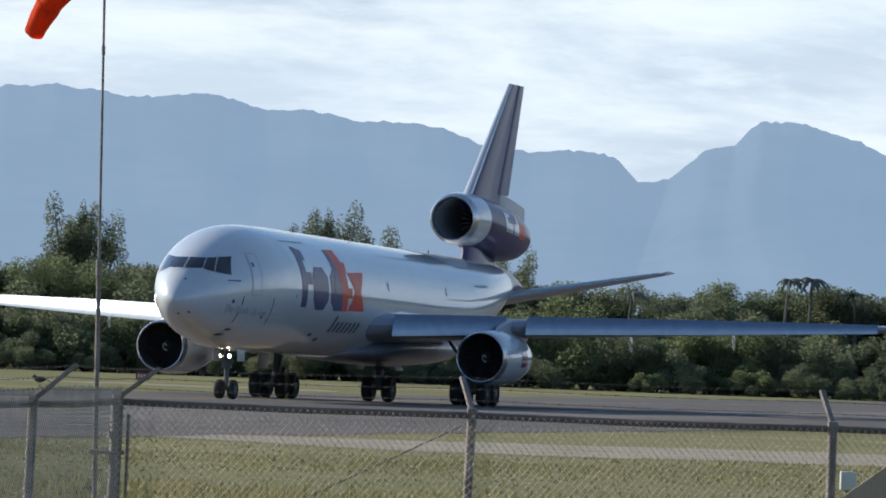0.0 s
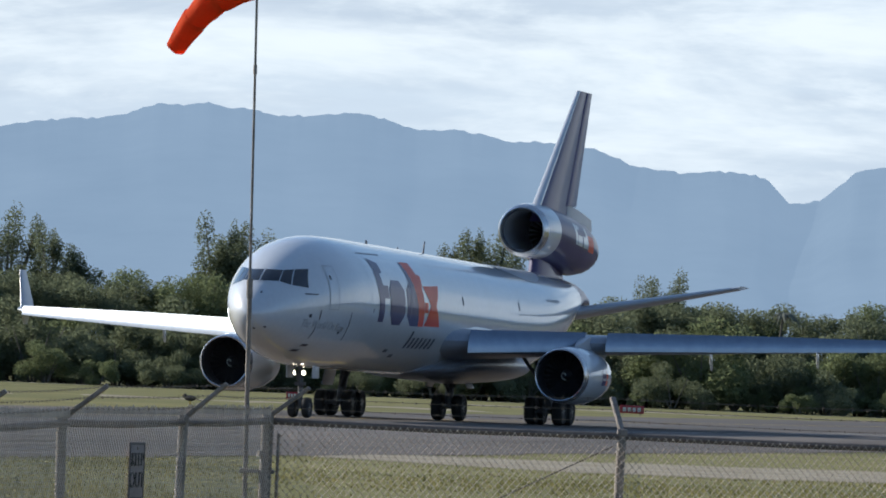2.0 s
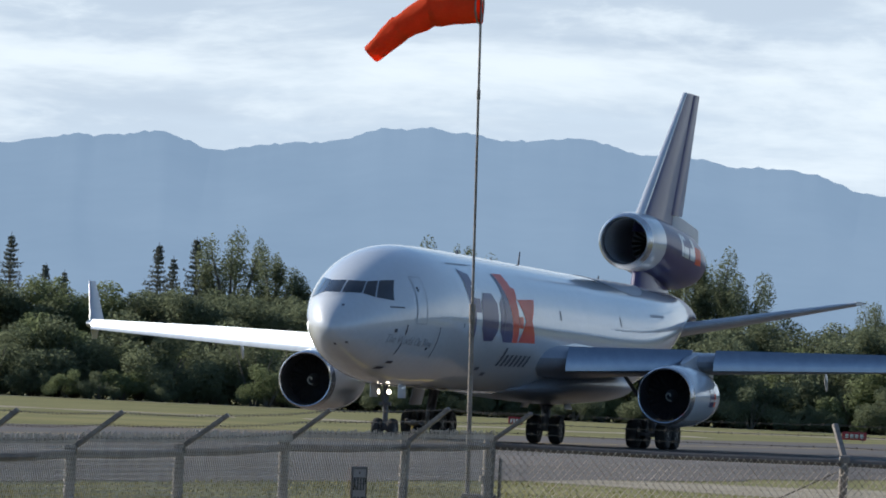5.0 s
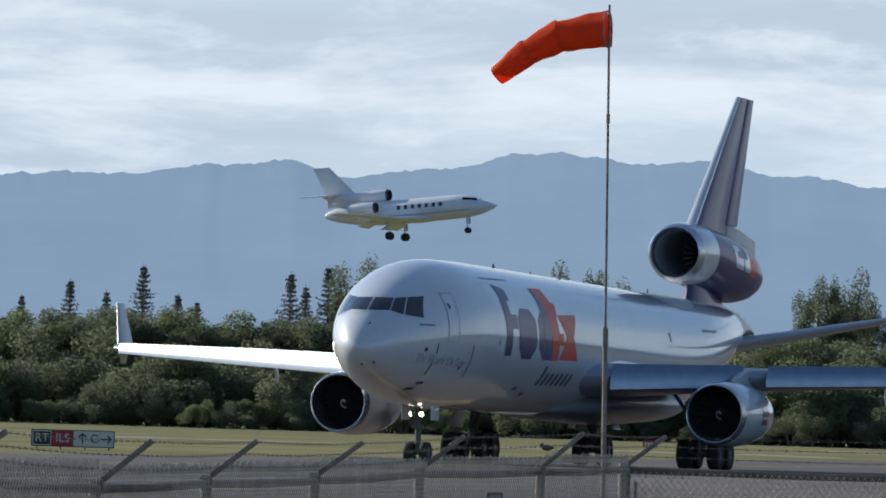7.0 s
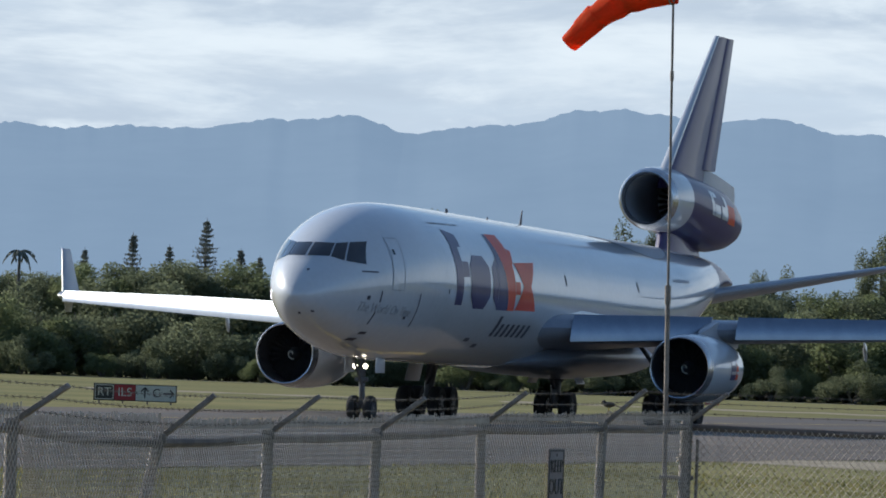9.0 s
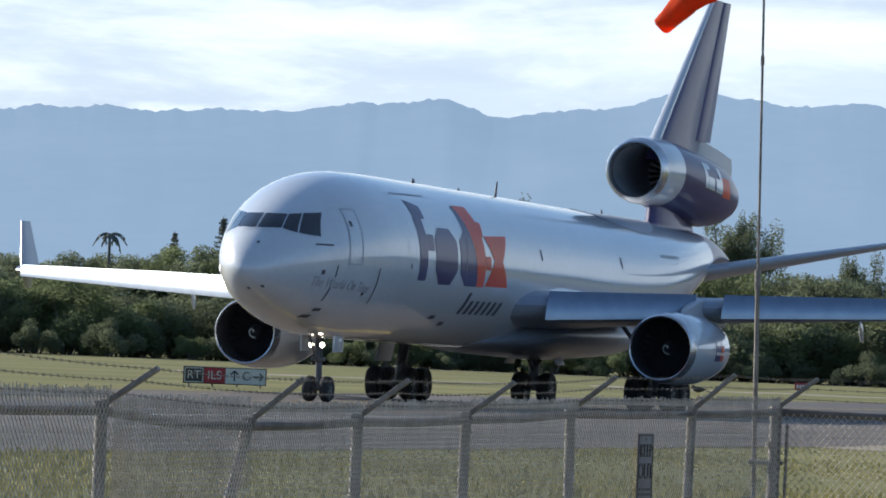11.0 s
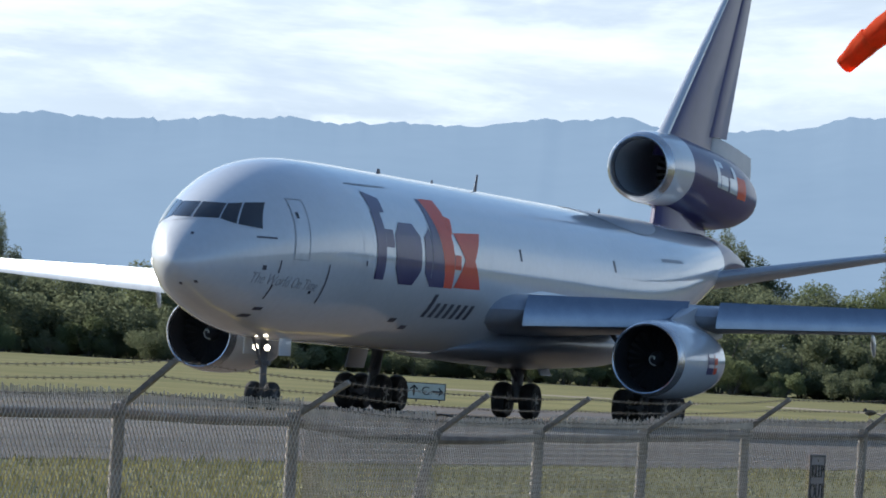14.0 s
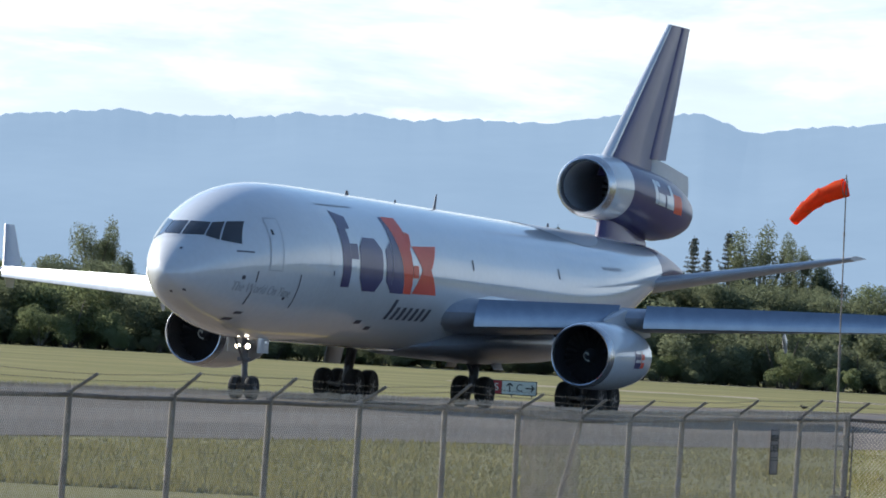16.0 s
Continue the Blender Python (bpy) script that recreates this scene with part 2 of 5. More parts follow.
def box(bm, size, m=Matrix(), bevel=0.0):
    r = bmesh.ops.create_cube(bm, size=1.0, matrix=m @ Matrix.Diagonal((*size, 1)))
    if bevel:
        edges = {e for v in r["verts"] for e in v.link_edges}
        bmesh.ops.bevel(bm, geom=list(edges), offset=bevel, segments=2, affect="EDGES", profile=0.6)
    return bm


def rod(bm, a, b, r1, r2=None, n=10, cap=True):
    a, b = Vector(a), Vector(b)
    q = (b - a).to_track_quat("Z", "Y")
    r2 = r1 if r2 is None else r2
    rings = []
    for p, r in ((a, r1), (b, r2)):
        rings.append([p + q @ Vector((r * math.cos(2 * math.pi * i / n), r * math.sin(2 * math.pi * i / n), 0)) for i in range(n)])
    return loft(bm, rings, cap)


def tube(bm, pts, r, n=6):
    for a, b in zip(pts, pts[1:]):
        rod(bm, a, b, r, n=n)
    return bm


def lathe(bm, profile, centre, n=40, cap=False, squash=1.0):
    """Profile of (x, radius) turned round the x axis through centre."""
    c = Vector(centre)
    rings = [[c + Vector((x, r * math.cos(2 * math.pi * i / n), squash * r * math.sin(2 * math.pi * i / n) + (sum(d) if d else 0.0))) for i in range(n)] for x, r, *d in profile]
    return loft(bm, rings, cap)


FOIL = [(0.0, 0.0), (0.012, 0.17), (0.05, 0.31), (0.14, 0.45), (0.32, 0.5), (0.55, 0.40), (0.8, 0.18), (1.0, 0.01),
        (0.8, -0.12), (0.55, -0.34), (0.32, -0.46), (0.14, -0.42), (0.05, -0.30), (0.012, -0.16)]


def foil(x, y, z, chord, thick, twist=0.0):
    """Section of a wing with its leading edge at x, y, z; thickness along z."""
    s, c = math.sin(radians(twist)), math.cos(radians(twist))
    return [Vector((x - (u * chord * c + w * thick * s), y, z - u * chord * s + w * thick * c)) for u, w in FOIL]


def upright_foil(x, z, chord, thick, y=0.0):
    return [Vector((x - u * chord, y + w * thick, z)) for u, w in FOIL]


# ------------------------------------------------------------------ ground, pavement, mountains
def at(bearing, distance, z=0.0):
    return Vector((distance * math.sin(radians(bearing)), distance * math.cos(radians(bearing)), z))


def build_ground():
    bm = bmesh.new()
    xs = [-3000, -900, -300, -120, -60, -30, 0, 30, 60, 120, 300, 900, 3000]
    ys = [-400, -100, 0, 30, 60, 90, 130, 180, 260, 400, 600, 800, 1500, 3000, 4900]
    grid = [[bm.verts.new((x, y, 0)) for x in xs] for y in ys]
    for r, s in zip(grid, grid[1:]):
        for i in range(len(xs) - 1):
            bm.faces.new((r[i], r[i + 1], s[i + 1], s[i]))
    tagged(part("ground", bm, GRASS, smooth=False), "flat airfield of dry green and yellowed grass", "ground", kind="structure")


TRACK_WAY = Vector((0.25, 0.968, 0)).normalized()       # the taxiway, away from the camera
TRACK_SIDE = Vector((TRACK_WAY.y, -TRACK_WAY.x, 0))
TRACK_FOOT = Vector((-5.4, 304, 0))


def ragged_strip(name, mat, near, far, start, end, z, label, rough=0.8, seed=1, step=4.0, foot=TRACK_FOOT, way=TRACK_WAY, category="pavement"):
    """A flat strip along the taxiway's line with slightly ragged edges."""
    rnd = random.Random(seed)
    side = Vector((way.y, -way.x, 0))
    bm = bmesh.new()
    last = None
    n = int((end - start) / step)
    for i in range(n + 1):
        s = start + (end - start) * i / n
        base = foot + way * s
        cut = [near + rnd.uniform(-rough, rough), far + rnd.uniform(-rough, rough)]
        row = [bm.verts.new(base + side * (cut[0] + (cut[1] - cut[0]) * k / 4) + Vector((0, 0, z))) for k in range(5)]
        if last:
            for k in range(4):
                bm.faces.new((last[k], last[k + 1], row[k + 1], row[k]))
        last = row
    bmesh.ops.recalc_face_normals(bm, faces=bm.faces[:])
    if bm.faces[:][0].normal.z < 0:
        bmesh.ops.reverse_faces(bm, faces=bm.faces[:])
    return tagged(part(name, bm, mat, smooth=False), label, category, kind="structure")


def build_pavement():
    ragged_strip("taxiway", ASPHALT, -14, 36, -330, 620, 0.02, "wide worn grey asphalt taxiway", 0.5)
    ragged_strip("shoulder", ASPHALT_PALE, 16.5, 25.5, -330, 600, 0.024, "paler worn strip of asphalt along the taxiway", 0.25, 7)
    ragged_strip("tyre_strip", TAR, -6.6, -4.4, -330, 600, 0.024, "dark rubbered strip along the taxiway", 0.35, 8)
    ragged_strip("tyre_strip", TAR, 4.4, 6.6, -330, 600, 0.024, "dark rubbered strip along the taxiway", 0.35, 9)
    for k, off in enumerate((10.2, 27.5, 31.2)):
        ragged_strip("tar_seam", TAR, off, off + 0.16, -330, 600, 0.028, "dark tar seam in the asphalt", 0.06, 10 + k, 6.0)
    ragged_strip("edge_line", LINE_PAINT, 15.6, 15.9, -330, 600, 0.026, "faded white edge line on the taxiway", 0.02, 2)
    ragged_strip("centre_line", YELLOW_PAINT, -0.15, 0.15, -330, 600, 0.026, "worn yellow centre line on the taxiway", 0.02, 3)
    ragged_strip("dirt_track", DIRT, -11, 11, -8, 60, 0.012, "strip of pale dry dirt in the grass", 1.6, 4, 1.5,
                 Vector((9.5, 186, 0)), Vector((0.86, 0.5, 0)).normalized(), "dirt")
    for k, (x, y, l, h) in enumerate(((-12, 470, 26, 9), (-38, 452, 22, 7), (16, 566, 34, 10))):
        ragged_strip("dry_patch", DIRT, -h, h, 0, l, 0.012, "patch of dry bare earth in the grass", h * 0.7, 30 + k, 2.0,
                     Vector((x, y, 0)), Vector((1, 0.05, 0)).normalized(), "dirt")
    ragged_strip("dirt_verge", DIRT, -4, 4, -60, 200, 0.012, "dry dirt verge below the hedge", 2.5, 5, 3,
                 Vector((-90, 668, 0)), Vector((1, 0.02, 0)).normalized(), "dirt")


# bearing of the ridge's turning points and their height in degrees above the horizon
RIDGE = [(-14, 0.6), (-11, 1.05), (-9.5, 1.36), (-8.93, 1.48), (-8.3, 1.64), (-7.35, 1.74), (-6.9, 1.71), (-6.4, 1.73), (-5.92, 1.78), (-5.3, 1.81),
         (-5.0, 1.78), (-4.6, 1.81), (-3.9, 1.83), (-3.6, 1.86), (-3.37, 1.93), (-3.25, 1.9), (-2.9, 1.95), (-2.68, 1.98), (-2.5, 1.91), (-2.38, 1.85),
         (-2.2, 1.83), (-1.9, 1.9), (-1.5, 1.93), (-1.2, 1.98), (-0.97, 2.06), (-0.56, 2.09), (-0.2, 2.04), (0.1, 2.01), (0.35, 2.04), (0.64, 2.06),
         (0.9, 2.01), (1.1, 1.94), (1.45, 1.96), (1.92, 1.88), (2.3, 1.88), (2.6, 1.83), (2.82, 1.74), (3.22, 1.69), (3.58, 1.73), (3.9, 1.67),
         (4.08, 1.48), (4.33, 1.51), (4.61, 1.76), (4.84, 1.8), (5.03, 2.0), (5.32, 2.01), (5.86, 1.86), (6.1, 1.74), (8, 1.55), (46, 1.3)]


def build_mountains():
    bm = bmesh.new()
    n, rows = 1500, 26
    grid = []
    bs, hs = [r[0] for r in RIDGE], [r[1] for r in RIDGE]
    for i in range(n + 1):
        b = -14 + 60 * i / n
        e = float(np.interp(b, bs, hs))
        jag = 0.024 * abs(noise.noise((b * 9, 1.0, 0))) + 0.016 * noise.noise((b * 22, 4.0, 0)) - 0.006
        jag += 0.018 * noise.fractal((b * 6, 3.3, 0), 1.0, 2.0, 3)
        top = EYE_H + 4600 * math.tan(radians(max(e, 0.2)))
        crest = 4600 * math.tan(radians(jag))
        col = []
        for j in range(rows + 1):
            u = j / rows
            bend = b + 0.35 * noise.noise((b * 0.7, u * 4.0, 2.2)) * (1 - u)
            spur = noise.fractal((bend * 0.9, u * 3.0, 7.7), 1.0, 2.0, 2)
            d = 3500 + 1100 * u + 150 * spur * (1 - u) * min(1, u * 5)
            face = EYE_H + 4600 * math.tan(radians(max(0.2, float(np.interp(bend, bs, hs)))))
            z = -5 + ((face + (top - face) * u ** 6) + 5) * (u ** 1.15) + crest * u ** 14 + 14 * spur * math.sin(math.pi * u)
            col.append(bm.verts.new(at(b, d, z)))
        grid.append(col)
    for a, b in zip(grid, grid[1:]):
        for j in range(rows):
            bm.faces.new((a[j], b[j], b[j + 1], a[j + 1]))
    tagged(part("mountains", bm, MOUNTAIN), "long mountain ridge far behind the airfield, glowing blue to stand for haze", "mountains", kind="structure")


# ------------------------------------------------------------------ fence
RAIL_Z = 1.75
LEFT_POSTS = [(-0.71, 59.2), (-1.57, 56.3), (-2.29, 53.2), (-2.90, 50.1), (-3.47, 47.0), (-4.11, 44.0), (-4.90, 41.2),
              (-5.80, 38.2), (-6.70, 35.3), (-7.60, 32.4), (-8.50, 29.5), (-9.40, 26.6)]
RIGHT_POSTS = [(3.03, 62.0), (6.2, 62.2), (9.3, 62.4), (12.4, 62.6)]
CORNER = (0.0, 61.6)
# how far the rail hangs below its height at the left posts, one by one
RAIL_DIP = dict(zip(LEFT_POSTS, (0.03, 0.05, 0.08, 0.10, 0.115, 0.03)))


def build_fence():
    fence = thing("fence", "galvanised chain-link fence with barbed wire on angled arms", "fence", pose(0, 0, 0))
    rnd = random.Random(5)
    left = [CORNER] + LEFT_POSTS
    right = [CORNER] + RIGHT_POSTS

    def foot(p):
        return Vector((p[0], p[1], 0))

    tops = {}
    for p in left + RIGHT_POSTS:
        lean = Vector((rnd.uniform(-0.02, 0.04), rnd.uniform(-0.03, 0.03), 0))
        if p == LEFT_POSTS[4]:
            lean = Vector((0.05, 0, 0))
        tops[p] = foot(p) + Vector((0, 0, RAIL_Z - RAIL_DIP.get(p, 0.0) + rnd.uniform(-0.01, 0.01))) + lean
        bm = bmesh.new()
        rod(bm, foot(p) - Vector((0.33 if p == LEFT_POSTS[4] else 0, 0, 0.1)), tops[p] + Vector((0, 0, 0.04)), 0.054 if p == CORNER else 0.04, n=12)
        part("post", bm, GALV, fence)

    def outward(p, row):
        i = row.index(p)
        a, b = foot(row[max(0, i - 1)]), foot(row[min(len(row) - 1, i + 1)])
        w = (b - a).normalized()
        side = Vector((w.y, -w.x, 0))
        return side if side.dot(-foot(p) + Vector((6, 0, 0))) > 0 else -side

    ends = {}
    for p in left + RIGHT_POSTS:
        row = right if p in RIGHT_POSTS else left
        o = outward(p, row)
        rise = rnd.uniform(0.24, 0.32)
        reach = 0.36
        base = tops[p] + Vector((0, 0, 0.03))
        tip = base + o * reach + Vector((0, 0, rise)) if row is left else base + Vector((-0.09, 0.16, 0.3))
        ends[p] = (base, tip)
        bm = bmesh.new()
        w = (tip - base).normalized()
        q = w.to_track_quat("Z", "Y").to_matrix().to_4x4()
        box(bm, (0.05, 0.035, (tip - base).length), Matrix.Translation((base + tip) / 2) @ q, 0.008)
        box(bm, (0.09, 0.09, 0.07), Matrix.Translation(base), 0.02)
        part("arm", bm, GALV, fence, "angled galvanised barbed-wire arm")

    for row in (left, right):
        for a, b in zip(row, row[1:]):
            ta, tb = tops[a], tops[b]
            sag = 0.035 if (a, b) == (LEFT_POSTS[4], LEFT_POSTS[5]) else 0.012
            mid = (ta + tb) / 2 - Vector((0, 0, sag))
            bm = bmesh.new()
            tube(bm, [ta, mid, tb], 0.03, 8)
            part("rail", bm, RAIL, fence, "weathered brown-grey top rail")
            # three barbed strands along the arms
            for k in (0.33, 0.66, 0.97):
                sa, sb = ends[a][0].lerp(ends[a][1], k), ends[b][0].lerp(ends[b][1], k)
                bm = bmesh.new()
                pts = [sa.lerp(sb, i / 6) - Vector((0, 0, 0.012 * math.sin(math.pi * i / 6))) for i in range(7)]
                tube(bm, pts, 0.0027, 3)
                for i in range(1, 24):
                    c = sa.lerp(sb, i / 24) - Vector((0, 0, 0.012 * math.sin(math.pi * i / 24)))
                    for g in (-1, 1):
                        rod(bm, c + Vector((0.009 * g, 0.009, -0.012)), c + Vector((-0.009 * g, -0.009, 0.012)), 0.0018, n=3)
                part("barbed_wire", bm, RUSTY, fence, "rusty barbed-wire strand", False)
            # the woven mesh: two sets of slanting wires
            over = 0.10 if row is left else -0.005
            loose = (a, b) == (LEFT_POSTS[4], LEFT_POSTS[5])
            verts, faces = [], []
            base_a, base_b = foot(a), foot(b)
            along = base_b - base_a
            width = along.length
            along.normalize()
            off = Vector((along.y, -along.x, 0))
            if off.y > 0:
                off = -off
            high = RAIL_Z + over - (RAIL_DIP.get(a, 0.0) + RAIL_DIP.get(b, 0.0)) / 2
            step, low = 0.062, 0.05

            def strand(u0, z0, u1, z1, r=0.0031, bow=0.0):
                p, q = base_a + along * u0 + Vector((0, 0, z0)), base_a + along * u1 + Vector((0, 0, z1))
                sidew = (q - p).cross(off).normalized() * r
                o = off * (0.05 + bow)
                k = len(verts)
                verts.extend([p + o + sidew, p + o - sidew, p + o + off * r * 1.6, q + o + sidew, q + o - sidew, q + o + off * r * 1.6])
                faces.extend([(k, k + 1, k + 4, k + 3), (k + 1, k + 2, k + 5, k + 4), (k + 2, k, k + 3, k + 5)])

            tall = high - low
            i = -int(tall / 0.9 / step) - 1
            while i * step < width:
                for sgn in (1, -1):
                    u0 = i * step
                    u1 = u0 + tall / 1.15
                    z0, z1 = low, high
                    ua, ub, za, zb = u0, u1, z0, z1
                    if ua < 0:
                        za = z0 + (0 - u0) / (u1 - u0) * tall
                        ua = 0
                    if ub > width:
                        zb = z0 + (width - u0) / (u1 - u0) * tall
                        ub = width
                    if ub - ua > 0.02:
                        if sgn < 0:
                            ua, ub = width - ua, width - ub
                        strand(ua, za, ub, zb, 0.0027 if row is left else 0.0022)
                        if loose:
                            strand(min(ua + 0.03, width), za, min(ub + 0.021, width), zb, 0.0021, 0.03)
                i += 1
            # twisted ends above the rail
            if over > 0:
                for k in range(int(width / step)):
                    u = k * step
                    strand(u, high - 0.02, u + rnd.uniform(-0.006, 0.006), high + rnd.uniform(0.035, 0.06), 0.0042)
                    strand(u + step * 0.5, high - 0.03, u + step * 0.5 + 0.004, high + rnd.uniform(0.02, 0.05), 0.0042)
            solid("chain_link", verts, faces, WIRE, fence, "woven wire mesh panel")
    # gate post strap and clamp rings at the corner
    for z in (0.35, 0.9, 1.45):
        bm = bmesh.new()
        rod(bm, foot(CORNER) + Vector((0, 0, z)), foot(CORNER) + Vector((0, 0, z + 0.05)), 0.066, n=12)
        part("clamp", bm, GALV, fence)
    bm = bmesh.new()
    rod(bm, foot(CORNER) + Vector((0.11, 0.02, 0)), foot(CORNER) + Vector((0.115, 0.02, RAIL_Z - 0.1)), 0.014, n=8)
    part("tension_bar", bm, GALV, fence)
    # a slanting brace wire in the panel beyond the corner
    bm = bmesh.new()
    rod(bm, (0.95, 62.1, 0.62), (3.0, 62.0, 1.66), 0.006, n=5)
    part("brace_wire", bm, RUSTY, fence)
    return fence


def text_mesh(name, body, size, mat, parent, m, label=""):
    cu = bpy.data.curves.new(name, "FONT")
    cu.body = body
    cu.size = size
    cu.align_x, cu.align_y = "CENTER", "CENTER"
    cu.extrude = 0.004
    tmp = bpy.data.objects.new("tmp", cu)
    scene.collection.objects.link(tmp)
    me = bpy.data.meshes.new_from_object(tmp.evaluated_get(bpy.context.evaluated_depsgraph_get()))
    bpy.data.objects.remove(tmp)
    me.materials.clear()
    me.materials.append(mat)
    ob = new(name, me)
    ob.parent = parent
    ob.matrix_basis = m
    return tagged(ob, label)


def build_keep_out_sign():
    a, b = Vector((*LEFT_POSTS[0], 0)), Vector((*LEFT_POSTS[1], 0))
    mid = a.lerp(b, 0.46)
    w = (a - b).normalized()
    facing = Vector((w.y, -w.x, 0))
    rz = math.degrees(math.atan2(w.y, w.x))
    m = pose(mid.x + facing.x * 0.09, mid.y + facing.y * 0.09, 1.21, 0, 0, rz)
    sign = thing("warning_sign", "weathered grey metal sign reading KEEP OUT on the fence", "sign", m)
    bm = bmesh.new()
    box(bm, (0.40, 0.008, 0.72), Matrix(), 0.003)
    part("plate", bm, SIGN_GREY, sign)
    bm = bmesh.new()
    for x in (-0.185, 0.185):
        box(bm, (0.015, 0.004, 0.68), pose(x, -0.006, 0))
    for z in (-0.345, 0.345):
        box(bm, (0.385, 0.004, 0.015), pose(0, -0.006, z))
    part("border", bm, SIGN_BLACK, sign, "black painted border")
    text_mesh("lettering", "KEEP", 0.15, SIGN_BLACK, sign, pose(0, -0.007, 0.215, 90))
    text_mesh("lettering", "OUT", 0.18, SIGN_BLACK, sign, pose(0, -0.007, 0.05, 90))
    bm = bmesh.new()
    for z in (-0.09, -0.13):
        box(bm, (0.3, 0.004, 0.018), pose(0, -0.006, z))
    part("small_print", bm, SIGN_BLACK, sign)
    for z in (0.31, -0.31):
        bm = bmesh.new()
        rod(bm, (0, -0.012, z), (0, 0.06, z), 0.012, n=8)
        part("bolt", bm, GALV, sign)


def build_taxi_sign():
    p = at(-4.37, 322)
    m = pose(p.x, p.y, 0, 0, 0, 4.4)
    sign = thing("taxiway_sign", "low lit airfield guidance sign with black, red and white panels", "sign", m)
    W, H = 3.62, 0.68
    bm = bmesh.new()
    box(bm, (W + 0.1, 0.16, H + 0.08), pose(0, 0.09, 0.16 + H / 2), 0.02)
    part("housing", bm, SIGN_BLACK, sign)
    for x0, x1, mat, label in ((-W / 2, -W / 2 + 0.86, SIGN_BLACK, "black panel"), (-W / 2 + 0.88, -W / 2 + 1.82, SIGN_RED, "red panel"), (-W / 2 + 1.84, W / 2, SIGN_WHITE, "white panel")):
        bm = bmesh.new()
        box(bm, (x1 - x0, 0.02, H), pose((x0 + x1) / 2, 0, 0.16 + H / 2))
        part("panel", bm, mat, sign, label)
    for x in (-1.6, -0.55, 0.55, 1.6):
        bm = bmesh.new()
        rod(bm, (x, 0.09, -0.05), (x, 0.09, 0.16), 0.04, n=8)
        part("leg", bm, GALV, sign)
    text_mesh("lettering", "RT", 0.52, SIGN_WHITE, sign, pose(-W / 2 + 0.43, -0.016, 0.5, 90))
    bm = bmesh.new()
    for x in (-W / 2 + 0.03, -W / 2 + 0.83):
        box(bm, (0.035, 0.008, H - 0.04), pose(x, -0.014, 0.16 + H / 2))
    for z in (0.19, 0.13 + H):
        box(bm, (0.83, 0.008, 0.035), pose(-W / 2 + 0.43, -0.014, z))
    part("border", bm, SIGN_WHITE, sign, "white painted border")
    text_mesh("lettering", "ILS", 0.54, SIGN_WHITE, sign, pose(-W / 2 + 1.35, -0.016, 0.5, 90))
    text_mesh("lettering", "C", 0.54, SIGN_BLACK, sign, pose(W / 2 - 0.86, -0.016, 0.5, 90))
    for x, turn in ((W / 2 - 1.38, 0), (W / 2 - 0.34, -90)):
        bm = bmesh.new()
        mt = pose(x, -0.014, 0.5) @ pose(0, 0, 0, 0, -turn, 0)
        box(bm, (0.07, 0.01, 0.44), mt)
        for s in (-1, 1):
            box(bm, (0.07, 0.01, 0.24), mt @ pose(s * 0.08, 0, 0.16) @ pose(0, 0, 0, 0, -s * 45, 0))
        part("arrow", bm, SIGN_BLACK, sign, "black arrow")
    return sign


def build_red_marker(bearing, distance, w, h):
    p = at(bearing, distance)
    sign = thing("marker_board", "small red airfield marker board standing in the grass", "sign", pose(p.x, p.y, 0, 0, 0, -bearing), "red marker boards")
    bm = bmesh.new()
    box(bm, (w, 0.1, h), pose(0, 0, 0.15 + h / 2), 0.02)
    part("board", bm, SIGN_RED, sign)
    bm = bmesh.new()
    for k in range(4):
        box(bm, (w * 0.13, 0.02, h * 0.5), pose(w * (-0.3 + 0.2 * k), -0.055, 0.15 + h / 2))
    part("marking", bm, SIGN_WHITE, sign, "pale unreadable marking")
    for x in (-w * 0.35, w * 0.35):
        bm = bmesh.new()
        rod(bm, (x, 0, -0.05), (x, 0, 0.16), 0.03, n=8)
        part("leg", bm, GALV, sign)


# ------------------------------------------------------------------ plants
def leaf_quads(rnd, centres, size, per, flat=0.5):
    """Small tilted leaf sprays scattered in ellipsoids; centres: (x, y, z, rx, ry, rz)."""
    verts, faces = [], []
    for cx, cy, cz, rx, ry, rz in centres:
        for _ in range(per):
            while True:
                v = Vector((rnd.uniform(-1, 1), rnd.uniform(-1, 1), rnd.uniform(-1, 1)))
                if 0.25 < v.length < 1:
                    break
            v = v * (0.55 + 0.45 * rnd.random()) if rnd.random() < 0.3 else v
            c = Vector((cx + v.x * rx, cy + v.y * ry, cz + v.z * rz))
            if c.z < 0.05:
                continue
            s = size * rnd.uniform(0.5, 1.3)
            a = Vector((rnd.gauss(0, 1), rnd.gauss(0, 1), rnd.gauss(0, flat))).normalized()
            b = a.cross(Vector((rnd.gauss(0, 1), rnd.gauss(0, 1), rnd.gauss(0, 1)))).normalized()
            k = len(verts)
            verts.extend([c - a * s, c + b * s * 0.42 - a * s * 0.15, c + a * s, c - b * s * 0.42 + a * s * 0.2])
            faces.append((k, k + 1, k + 2, k + 3))
    return verts, faces


